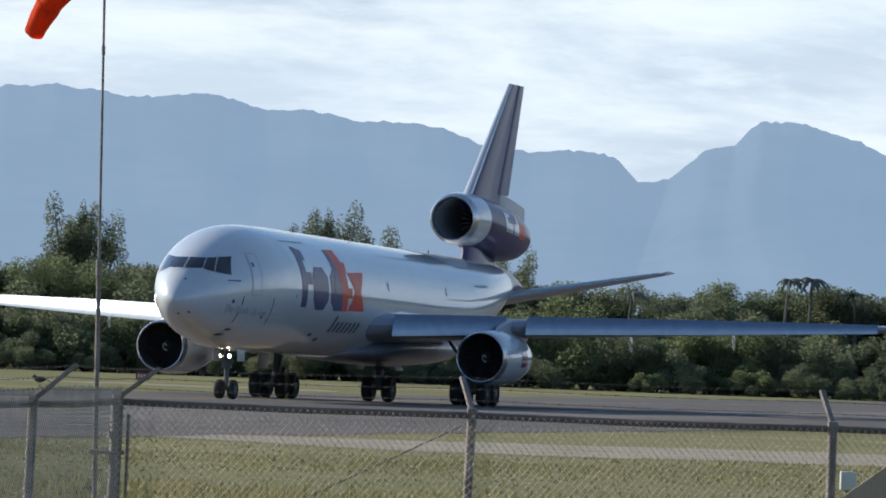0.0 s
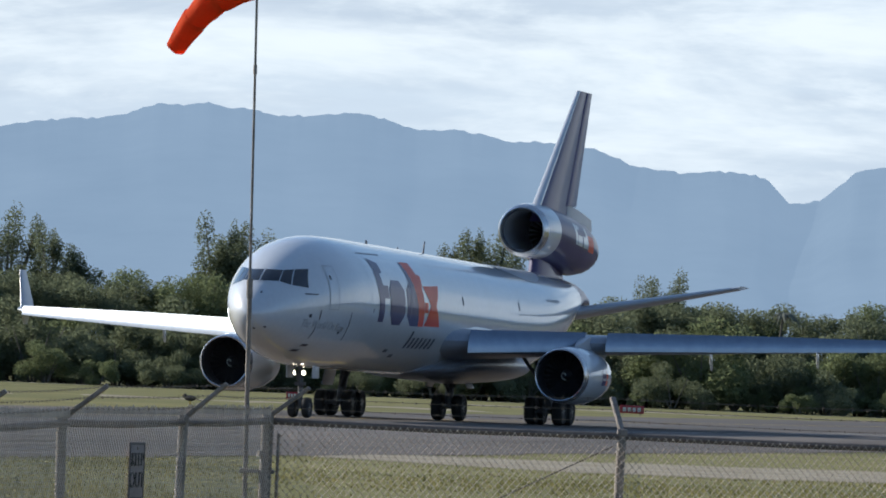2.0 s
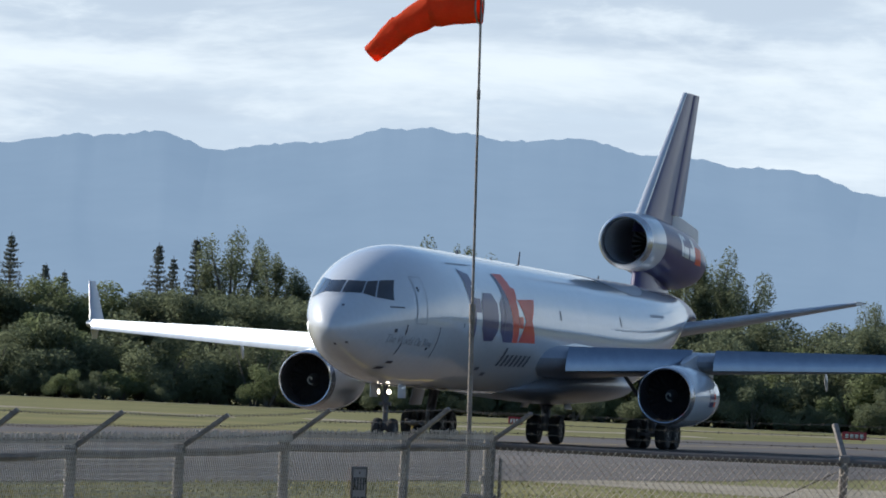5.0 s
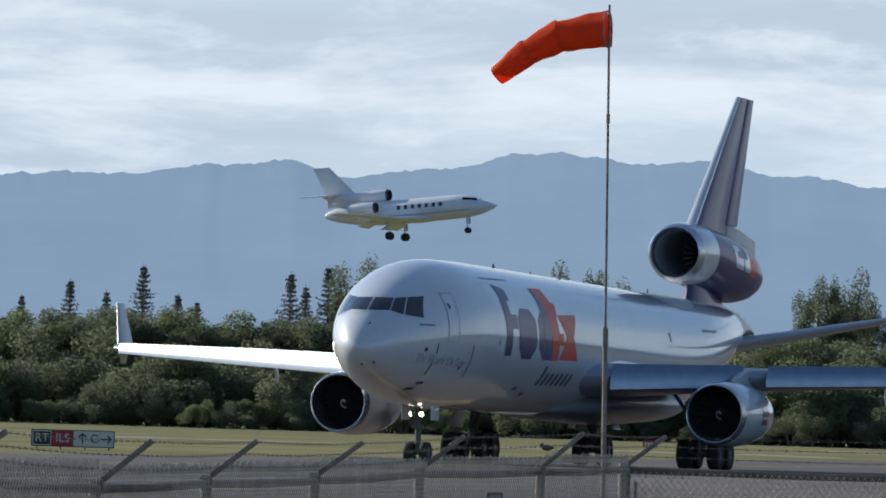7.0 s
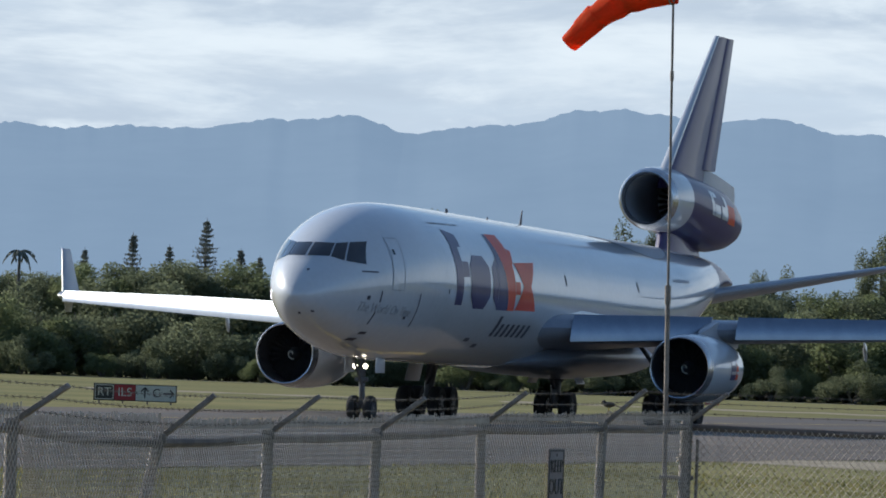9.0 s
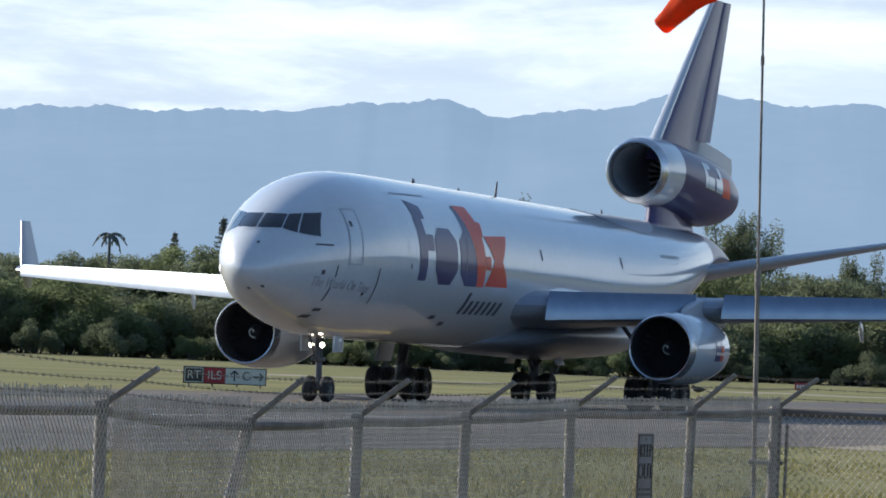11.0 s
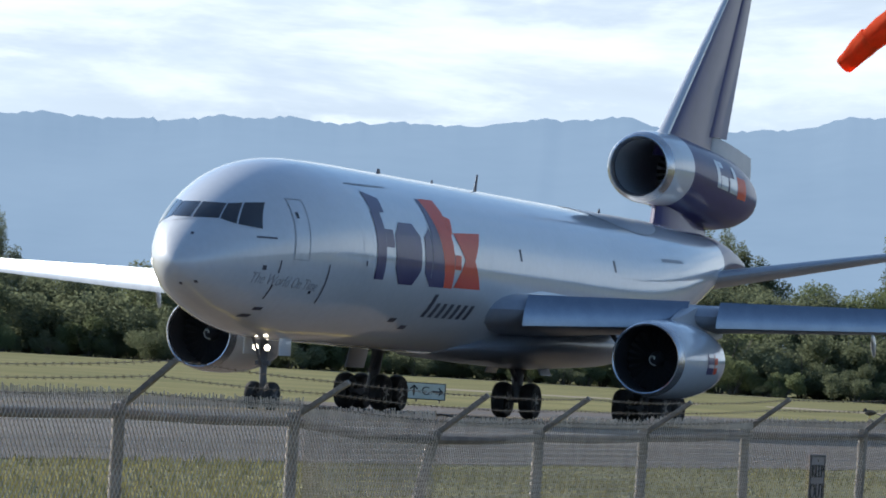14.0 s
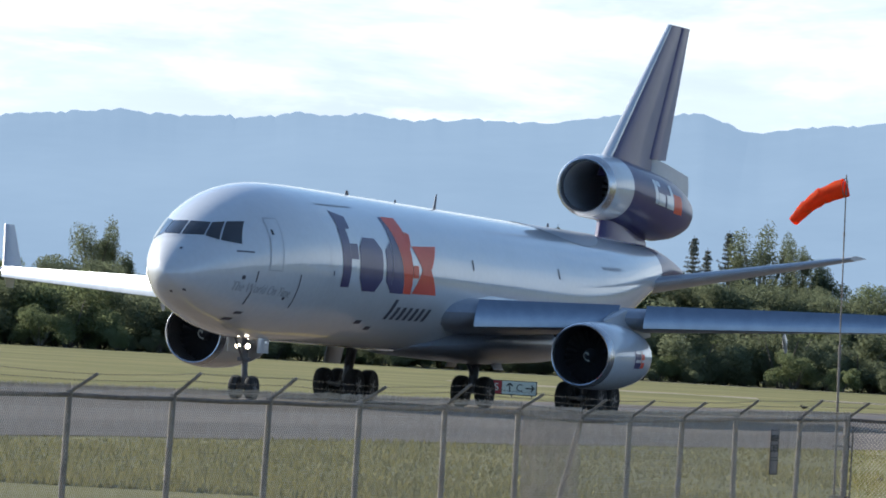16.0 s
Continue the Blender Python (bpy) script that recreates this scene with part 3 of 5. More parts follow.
def limb_set(bm, rnd, height, spread, r, count=6, fork=0.35):
    rod(bm, (0, 0, -0.2), (0, 0, height * fork), r, r * 0.75, 8)
    tips = []
    for i in range(count):
        a = 2 * math.pi * i / count + rnd.uniform(-0.4, 0.4)
        mid = Vector((math.cos(a) * spread * 0.4, math.sin(a) * spread * 0.4, height * rnd.uniform(0.55, 0.68)))
        tip = Vector((math.cos(a) * spread * 0.75, math.sin(a) * spread * 0.75, height * rnd.uniform(0.7, 0.95)))
        rod(bm, (0, 0, height * fork * rnd.uniform(0.6, 1)), mid, r * 0.5, r * 0.32, 6)
        rod(bm, mid, tip, r * 0.32, r * 0.08, 5)
        tips.append(tip)
    return tips


def build_broad_tree(seed, height, spread, leaf, per, name="tree", clumps=16, label="", size=0.42, low=0.12):
    rnd = random.Random(seed)
    tree = thing(name, label, "tree", pose(0, 0, 0))
    bm = bmesh.new()
    tips = limb_set(bm, rnd, height, spread, height * 0.028, 6)
    part("trunk", bm, BARK, tree)
    cs = []
    for t in tips:
        cs.append((t.x, t.y, t.z - height * 0.06, spread * rnd.uniform(0.25, 0.4), spread * rnd.uniform(0.25, 0.4), height * rnd.uniform(0.10, 0.16)))
    for _ in range(clumps):
        a, d = rnd.uniform(0, 2 * math.pi), spread * math.sqrt(rnd.uniform(0, 0.85))
        z = height * rnd.uniform(low, 0.9) * (1 - 0.25 * (d / spread) ** 2)
        cs.append((math.cos(a) * d, math.sin(a) * d, z, spread * rnd.uniform(0.2, 0.36), spread * rnd.uniform(0.2, 0.36), height * rnd.uniform(0.08, 0.17)))
    v, f = leaf_quads(rnd, cs, size, per)
    solid("crown", v, f, leaf, tree)
    return tree


def build_bush(seed, height, spread, leaf, per, label):
    rnd = random.Random(seed)
    bush = thing("bush", label, "bush", pose(0, 0, 0))
    bm = bmesh.new()
    for i in range(5):
        a = i * 1.3
        rod(bm, (0.2 * math.cos(a), 0.2 * math.sin(a), -0.1), (spread * 0.5 * math.cos(a), spread * 0.5 * math.sin(a), height * 0.6), 0.09, 0.03, 5)
    part("stem", bm, BARK, bush)
    cs = []
    for _ in range(13):
        a, d = rnd.uniform(0, 2 * math.pi), spread * math.sqrt(rnd.uniform(0, 0.8))
        z = height * rnd.uniform(0.1, 0.85) * (1 - 0.5 * (d / spread) ** 2)
        cs.append((math.cos(a) * d, math.sin(a) * d, z, spread * 0.34, spread * 0.34, height * 0.2))
    v, f = leaf_quads(rnd, cs, 0.14, per)
    solid("crown", v, f, leaf, bush)
    return bush


def build_pine(seed, height):
    rnd = random.Random(seed)
    pine = thing("norfolk_pine", "tall narrow dark pine with tiered branches above the hedge", "tree", pose(0, 0, 0), "pines above the hedge")
    bm = bmesh.new()
    rod(bm, (0, 0, -0.2), (0, 0, height * 0.6), 0.22, 0.12, 8)
    rod(bm, (0, 0, height * 0.6), (0, 0, height), 0.12, 0.02, 6)
    z = height * 0.3
    verts, faces = [], []
    while z < height * 0.985:
        u = (z - height * 0.3) / (height * 0.7)
        reach = 2.9 * (1 - u) + 0.12
        n = rnd.randint(5, 7)
        for i in range(n):
            a = 2 * math.pi * i / n + rnd.uniform(-0.35, 0.35)
            r = reach * rnd.uniform(0.6, 1.15)
            tip = Vector((math.cos(a) * r, math.sin(a) * r, z + r * rnd.uniform(0.08, 0.26)))
            rod(bm, (0, 0, z), tip, 0.03, 0.01, 4)
            for k in range(17):
                c = Vector((0, 0, z)).lerp(tip, (k + 1.6) / 18) + Vector((rnd.uniform(-0.1, 0.1), rnd.uniform(-0.1, 0.1), rnd.uniform(-0.12, 0.12)))
                s = rnd.uniform(0.1, 0.2)
                w = Vector((rnd.gauss(0, 1), rnd.gauss(0, 1), 0.9)).normalized()
                q = w.cross(Vector((rnd.gauss(0, 1), rnd.gauss(0, 1), rnd.gauss(0, 1)))).normalized()
                m = len(verts)
                verts.extend([c - w * s, c + q * s * 0.35, c + w * s, c - q * s * 0.35])
                faces.append((m, m + 1, m + 2, m + 3))
        z += rnd.uniform(0.3, 0.48)
    part("trunk", bm, BARK, pine)
    solid("crown", verts, faces, LEAF_GREY, pine)
    return pine


def build_palm(seed, height):
    rnd = random.Random(seed)
    palm = thing("palm", "slim palm with a ragged windblown crown", "tree", pose(0, 0, 0), "palms above the hedge")
    bm = bmesh.new()
    pts = [Vector((0.5 * (i / 6) ** 2, 0, height * i / 6 - (0.2 if i == 0 else 0))) for i in range(7)]
    for i in range(6):
        rod(bm, pts[i], pts[i + 1], 0.2 - 0.016 * i, 0.184 - 0.016 * i, 8)
    part("trunk", bm, BARK, palm)
    for i in range(11):
        a = 2 * math.pi * i / 11 + rnd.uniform(-0.2, 0.2)
        verts, faces = [], []
        lift, drop = rnd.uniform(0.2, 0.9), rnd.uniform(1.0, 1.7)
        last = None
        for k in range(9):
            u = k / 8
            r = 1.35 * u
            c = pts[-1] + Vector((math.cos(a) * r + 0.35 * u, math.sin(a) * r, lift * u - drop * u * u))
            w = Vector((-math.sin(a), math.cos(a), 0)) * (0.24 * math.sin(math.pi * min(0.95, u * 0.9 + 0.08)))
            k0 = len(verts)
            verts.extend([c - w - Vector((0, 0, 0.18)), c, c + w - Vector((0, 0, 0.18))])
            if last is not None and k % 4 != 3:
                faces.extend([(last, last + 1, k0 + 1, k0), (last + 1, last + 2, k0 + 2, k0 + 1)])
            elif last is not None:
                faces.append((last, last + 1, k0 + 1, k0))
            last = k0
        solid("frond", verts, faces, LEAF_GREY, palm)
    return palm


def build_plants():
    rnd = random.Random(21)
    L = "dense dark green tree in the hedge behind the airfield"
    kinds = [build_broad_tree(31 + i, 9.6 + 0.5 * (i % 3), 5.2 + 0.5 * (i % 2), LEAF_DARK if i != 2 else LEAF_LIGHT, 1000, label=L, clumps=32, size=0.15, low=0.02) for i in range(4)]
    used = set()

    def place(kind, bearing, distance, s=1.0, turn=None, top=None, native=None):
        p = at(bearing, distance)
        if top is not None:
            s = (EYE_H + distance * math.tan(radians(top))) / native
        m = pose(p.x, p.y, 0, 0, 0, rnd.uniform(0, 360) if turn is None else turn)
        if kind not in used:
            used.add(kind)
            kind.matrix_basis = m @ Matrix.Diagonal((s, s, s, 1))
            return kind
        c = copy_thing(kind, m)
        c.scale = (s, s, s)
        return c

    # hedge line, with its height along the bearing
    hb = [-11, -9.4, -8.8, -8.2, -7.4, -6.2, -5.7, -5, -4.5, -3.5, -3.1, -2.87, -2.4, -1.6, -1.3, -0.8, 0.0, 0.7, 1.8, 3.1, 3.6, 4.3, 4.75, 5.5, 6.1, 8]
    hh = [0.7, 0.70, 0.60, 0.64, 0.58, 0.56, 0.66, 0.72, 0.74, 0.80, 0.78, 0.66, 0.76, 0.8, 0.70, 0.76, 0.68, 0.76, 0.74, 0.74, 0.70, 0.58, 0.76, 0.72, 0.70, 0.7]
    b = -10.6
    while b < 7.2:
        e = float(np.interp(b, hb, hh)) + rnd.uniform(-0.04, 0.03)
        k = rnd.randrange(4)
        place(kinds[k], b, 705 + rnd.uniform(-6, 8), top=e, native=(9.9 + 0.5 * (k % 3)))
        b += rnd.uniform(0.34, 0.46)
    # the wood goes on beyond the view, where the hull mirrors it
    b = 7.5
    while b < 39:
        k = rnd.randrange(4)
        place(kinds[k], b, 700 + rnd.uniform(-10, 10), top=rnd.uniform(0.6, 0.85), native=(9.9 + 0.5 * (k % 3)))
        b += rnd.uniform(0.5, 0.65)
    bushes = [build_bush(51 + i, 4.4 + 0.7 * i, 3.6 + 0.3 * i, LEAF_LIGHT if i % 2 == 0 else LEAF_DARK, 800, "rounded olive-green bush at the foot of the hedge") for i in range(4)]
    b = -10.4
    while b < 7.0:
        place(bushes[rnd.randrange(4)], b, 684 + rnd.uniform(-7, 8), rnd.uniform(0.8, 1.6))
        b += rnd.uniform(0.1, 0.17)
    # low scrub before the bushes
    b = -10.4
    while b < 7.0:
        place(bushes[rnd.randrange(4)], b, 674 + rnd.uniform(-5, 5), rnd.uniform(0.25, 0.75))
        b += rnd.uniform(0.1, 0.36)
    # tall airy trees that stand out over the hedge
    tall = [build_broad_tree(71 + i, 14.5, 2.7 + 0.4 * i, LEAF_DARK, 620, "tall_tree", 22, "tall airy dark tree standing above the hedge", 0.13, 0.4) for i in range(2)]
    for i, (bb, top) in enumerate([(-0.38, 1.13), (-0.22, 0.98), (1.72, 1.14), (1.95, 1.0), (1.52, 1.02), (-2.1, 1.1), (-1.7, 1.0), (-7.8, 0.84), (-7.6, 0.72), (-9.5, 0.84), (0.63, 0.82), (3.1, 0.82)]):
        place(tall[i % 2], bb, 716 + 3 * (i % 3), top=top, native=13.3)
    pines = [build_pine(81, 14.0), build_pine(82, 14.0)]
    for i, (bb, top) in enumerate([(-3.85, 1.11), (-4.43, 0.97), (-4.14, 0.89), (-3.57, 0.88), (-3.42, 0.83), (-2.68, 1.08), (-2.56, 0.98), (-2.38, 1.14), (-4.81, 0.84), (-2.3, 0.95)]):
        place(pines[i % 2], bb, 722 + 2 * (i % 3), top=top, native=14.0)
    palms = [build_palm(91, 9.5), build_palm(92, 9.5)]
    for i, (bb, top) in enumerate([(4.03, 0.64), (5.27, 0.79), (5.47, 0.80), (-5.33, 0.83), (5.85, 0.7)]):
        place(palms[i % 2], bb, 700, top=top, native=9.9, turn=30 * i)


def build_grass():
    """Blades and tufts where the grass lies nearest."""
    rnd = np.random.RandomState(4)
    n = 130000
    d = 60 + 134 * rnd.rand(n) ** 1.4
    b = np.radians(rnd.uniform(-16, 7.5, n))
    x, y = d * np.sin(b), d * np.cos(b)
    edge = (x - TRACK_FOOT.x) * TRACK_SIDE.x + (y - TRACK_FOOT.y) * TRACK_SIDE.y
    keep = (edge > 36.4)
    along = (x - 9.5) * 0.8645 + (y - 186) * 0.5026
    aside = (x - 9.5) * 0.5026 - (y - 186) * 0.8645
    keep &= ~((along > -10) & (np.abs(aside) < 12))
    patch = np.array([noise.noise((px * 0.12, py * 0.05, 0)) for px, py in zip(x, y)])
    keep &= rnd.rand(n) < np.clip(0.5 + 0.9 * patch, 0.12, 1)
    x, y, patch = x[keep], y[keep], patch[keep]
    m = len(x)
    h = (0.05 + 0.09 * rnd.rand(m) * (1 + patch)) * np.where(np.hypot(x, y) > 130, 0.6, 1.0)
    a = rnd.uniform(0, math.pi, m)
    w = 0.02 + 0.03 * rnd.rand(m)
    lx, ly = rnd.uniform(-0.05, 0.05, m), rnd.uniform(-0.05, 0.05, m)
    v = np.empty((m, 3, 3))
    v[:, 0] = np.stack([x - w * np.cos(a), y - w * np.sin(a), np.zeros(m) - 0.005], 1)
    v[:, 1] = np.stack([x + w * np.cos(a), y + w * np.sin(a), np.zeros(m) - 0.005], 1)
    v[:, 2] = np.stack([x + lx, y + ly, h], 1)
    me = bpy.data.meshes.new("grass")
    me.from_pydata(v.reshape(-1, 3).tolist(), [], np.arange(m * 3).reshape(-1, 3).tolist())
    me.materials.append(BLADES)
    tagged(new("grass", me), "tufts of dry green and yellow grass beyond the fence", "grass", kind="stuff")


def build_bird(x, y, z, turn, size=1.0):
    bird = thing("bird", "small dark brown bird perched near the fence", "bird", pose(x, y, z, 0, 0, turn), "birds")
    bird.scale = (size, size, size)
    bm = bmesh.new()
    prof = [(-0.085, 0.004), (-0.06, 0.018), (-0.02, 0.034), (0.02, 0.036), (0.05, 0.026), (0.062, 0.02)]
    lathe(bm, prof, (0, 0, 0.075), 12, True)
    part("body", bm, FEATHER, bird)
    bm = bmesh.new()
    bmesh.ops.create_uvsphere(bm, u_segments=12, v_segments=8, radius=0.024, matrix=pose(0.07, 0, 0.105))
    part("head", bm, FEATHER, bird)
    bm = bmesh.new()
    rod(bm, (0.09, 0, 0.104), (0.115, 0, 0.1), 0.006, 0.001, 6)
    part("beak", bm, YELLOW_PAINT, bird, "yellow beak")
    bm = bmesh.new()
    box(bm, (0.09, 0.035, 0.006), pose(-0.11, 0, 0.06, 0, -18, 0), 0.002)
    part("tail", bm, FEATHER, bird)
    for s in (-1, 1):
        bm = bmesh.new()
        rod(bm, (0, 0.014 * s, 0.05), (0.004, 0.014 * s, -0.002), 0.0035, n=5)
        part("leg", bm, YELLOW_PAINT, bird)


def build_roadside_board():
    p = at(6.0, 58)
    board = thing("board_stack", "pale tan sheet of board on a wooden prop", "board", pose(p.x, p.y, 0, 0, 0, -6))
    bm = bmesh.new()
    box(bm, (1.6, 0.06, 1.2), pose(0.5, 0, 1.02, 0, -37, 0), 0.01)
    part("sheet", bm, TAN, board)
    bm = bmesh.new()
    box(bm, (0.09, 0.09, 1.5), pose(0.75, 0.12, 0.72, 0, 0, 0), 0.01)
    part("prop", bm, TAN, board)
    post = at(5.83, 61)
    box_ob = thing("utility_box", "small white utility box on a short post", "box", pose(post.x, post.y, 0))
    bm = bmesh.new()
    box(bm, (0.13, 0.1, 0.16), pose(0, 0, 1.32), 0.01)
    part("case", bm, SIGN_WHITE, box_ob)
    bm = bmesh.new()
    rod(bm, (0, 0, -0.05), (0, 0, 1.25), 0.025, n=8)
    part("stand", bm, GALV, box_ob)


# ------------------------------------------------------------------ cargo airplane: x forward from the nose wheel, y to its left, z up
STATIONS = [(8.4, 0.03, 4.68, 4.58), (8.22, 0.47, 5.06, 4.22), (7.8, 0.92, 5.58, 3.86), (7.05, 1.36, 6.22, 3.50), (6.0, 1.80, 6.84, 3.14),
            (5.06, 2.12, 7.3, 2.93), (4.2, 2.38, 7.64, 2.74), (3.2, 2.6, 7.96, 2.56), (2.0, 2.79, 8.2, 2.42), (0.5, 2.93, 8.34, 2.33),
            (-1.5, 3.0, 8.37, 2.30), (-4, 3.01, 8.35, 2.28), (-20, 3.01, 8.04, 2.10), (-30, 3.01, 7.84, 2.0), (-34, 2.95, 7.77, 2.4),
            (-38, 2.65, 7.7, 3.25), (-42, 2.08, 7.58, 4.4), (-46, 1.38, 7.4, 5.4), (-49, 0.8, 6.95, 5.85), (-51, 0.35, 6.6, 6.1)]


def section(x):
    """Half width, top and bottom of the hull at x, smoothly between the stations."""
    s = STATIONS
    x = min(max(x, s[-1][0]), s[0][0])
    i = next(k for k in range(len(s) - 1) if s[k + 1][0] <= x)
    x0, x1 = s[i][0], s[i + 1][0]
    u = (x - x0) / (x1 - x0)
    out = []
    for c in (1, 2, 3):
        def slope(k):
            a, b = max(k - 1, 0), min(k + 1, len(s) - 1)
            return (s[b][c] - s[a][c]) / (s[b][0] - s[a][0])
        d0, d1 = slope(i) * (x1 - x0), slope(i + 1) * (x1 - x0)
        if i == 0:
            d0 = 2 * (s[1][c] - s[0][c])
        p0, p1 = s[i][c], s[i + 1][c]
        out.append((2 * u ** 3 - 3 * u * u + 1) * p0 + (u ** 3 - 2 * u * u + u) * d0 + (-2 * u ** 3 + 3 * u * u) * p1 + (u ** 3 - u * u) * d1)
    return out


def hull_ring(x, n=56, grow=0.0):
    w, t, b = section(x)
    c, h = (t + b) / 2, (t - b) / 2 + grow
    return [Vector((x, (w + grow) * math.cos(2 * math.pi * i / n), c + h * math.sin(2 * math.pi * i / n))) for i in range(n)]


def hull_y(x, z):
    w, t, b = section(x)
    k = (z - (t + b) / 2) / ((t - b) / 2)
    return w * math.sqrt(max(0.0, 1 - k * k))


def hull_x(y, z):
    lo, hi = -2.0, 8.4
    for _ in range(40):
        m = (lo + hi) / 2
        w, t, b = section(m)
        inside = (y / w) ** 2 + ((z - (t + b) / 2) / ((t - b) / 2)) ** 2 <= 1
        lo, hi = (m, hi) if inside else (lo, m)
    return lo


def side_patch(bm, corners, n=8, lift=0.012):
    """A four-cornered patch (x, z) laid on the left flank of the hull."""
    (ax, az), (bx, bz), (cx, cz), (dx, dz) = corners
    grid = []
    for i in range(n + 1):
        row = []
        for j in range(n + 1):
            u, v = i / n, j / n
            x = (ax * (1 - u) + bx * u) * (1 - v) + (dx * (1 - u) + cx * u) * v
            z = (az * (1 - u) + bz * u) * (1 - v) + (dz * (1 - u) + cz * u) * v
            row.append(bm.verts.new((x, hull_y(x, z) + lift, z + lift * 0.3 * (z - 5.3))))
        grid.append(row)
    for r, s in zip(grid, grid[1:]):
        for j in range(n):
            bm.faces.new((r[j], r[j + 1], s[j + 1], s[j]))
    bmesh.ops.recalc_face_normals(bm, faces=bm.faces[:])
    return bm


def rect(x0, x1, z0, z1):
    return [(x0, z0), (x1, z0), (x1, z1), (x0, z1)]


def nose_patch(bm, corners, n=6, lift=0.014, mirror=1):
    """A four-cornered patch (y, z) laid on the front of the hull."""
    (ay, az), (by, bz), (cy, cz), (dy, dz) = corners
    grid = []
    for i in range(n + 1):
        row = []
        for j in range(n + 1):
            u, v = i / n, j / n
            y = (ay * (1 - u) + by * u) * (1 - v) + (dy * (1 - u) + cy * u) * v
            z = (az * (1 - u) + bz * u) * (1 - v) + (dz * (1 - u) + cz * u) * v
            row.append(bm.verts.new((hull_x(y, z) + lift, mirror * (y + lift * 0.6), z + lift * 0.6)))
        grid.append(row)
    for r, s in zip(grid, grid[1:]):
        for j in range(n):
            bm.faces.new((r[j], r[j + 1], s[j + 1], s[j]))
    bmesh.ops.recalc_face_normals(bm, faces=bm.faces[:])
    return bm


def hull_text(parent, body, x0, x1, z, size):
    """Thin lettering wrapped on the left flank, from x0 near the nose back to x1."""
    ob = text_mesh("lettering", body, size, LINE_GREY, parent, Matrix(), "faded grey slogan lettering")
    vs = [v.co.copy() for v in ob.data.vertices]
    lo, hi = min(v.x for v in vs), max(v.x for v in vs)
    for v, c in zip(ob.data.vertices, vs):
        zz = z + c.y - 0.16 * (c.x - lo) / (hi - lo)
        x = x0 + (x1 - x0) * (c.x - lo) / (hi - lo) - 0.2 * c.y
        v.co = (x, hull_y(x, zz) + 0.014 + c.z, zz)


def build_wheel(radius, width, parent, m):
    wheel = new("wheel")
    wheel.parent = parent
    wheel.matrix_basis = m
    turn = Matrix.Rotation(radians(90), 4, "Z")
    h = width / 2
    bm = bmesh.new()
    lathe(bm, [(-h * 0.75, radius * 0.52), (-h, radius * 0.72), (-h * 0.92, radius * 0.9), (-h * 0.55, radius * 0.985), (-h * 0.1, radius),
               (-h * 0.06, radius * 0.985), (h * 0.06, radius * 0.985), (h * 0.1, radius), (h * 0.55, radius * 0.985), (h * 0.92, radius * 0.9),
               (h, radius * 0.72), (h * 0.75, radius * 0.52)], (0, 0, 0), 32, True)
    bm.transform(turn)
    part("tyre", bm, RUBBER, wheel, "black rubber tyre")
    bm = bmesh.new()
    lathe(bm, [(-h * 0.8, radius * 0.5), (-h * 0.55, radius * 0.46), (-h * 0.5, radius * 0.2), (-h * 0.9, radius * 0.16), (-h * 0.9, 0.01)], (0, 0, 0), 20)
    lathe(bm, [(h * 0.8, radius * 0.5), (h * 0.55, radius * 0.46), (h * 0.5, radius * 0.2), (h * 0.9, radius * 0.16), (h * 0.9, 0.01)], (0, 0, 0), 20)
    for i in range(6):
        a = i * math.pi / 3
        box(bm, (width * 0.86, 0.05, radius * 0.3), Matrix.Rotation(a, 4, "X") @ pose(0, 0, radius * 0.33))
    bm.transform(turn)
    part("rim", bm, GEAR_PAINT, wheel, "grey metal wheel rim")
    return wheel


def fan_blades(eng, c, count, offset, size):
    bm = bmesh.new()
    box(bm, size, pose(*offset, 0, 0, 38))
    blade = part("fan_blade", bm, FAN, eng, "dark fan blade", False)
    blade.matrix_basis = Matrix.Translation(c)
    for i in range(1, count):
        copy_thing(blade, Matrix.Translation(c) @ Matrix.Rotation(2 * math.pi * i / count, 4, "X"))


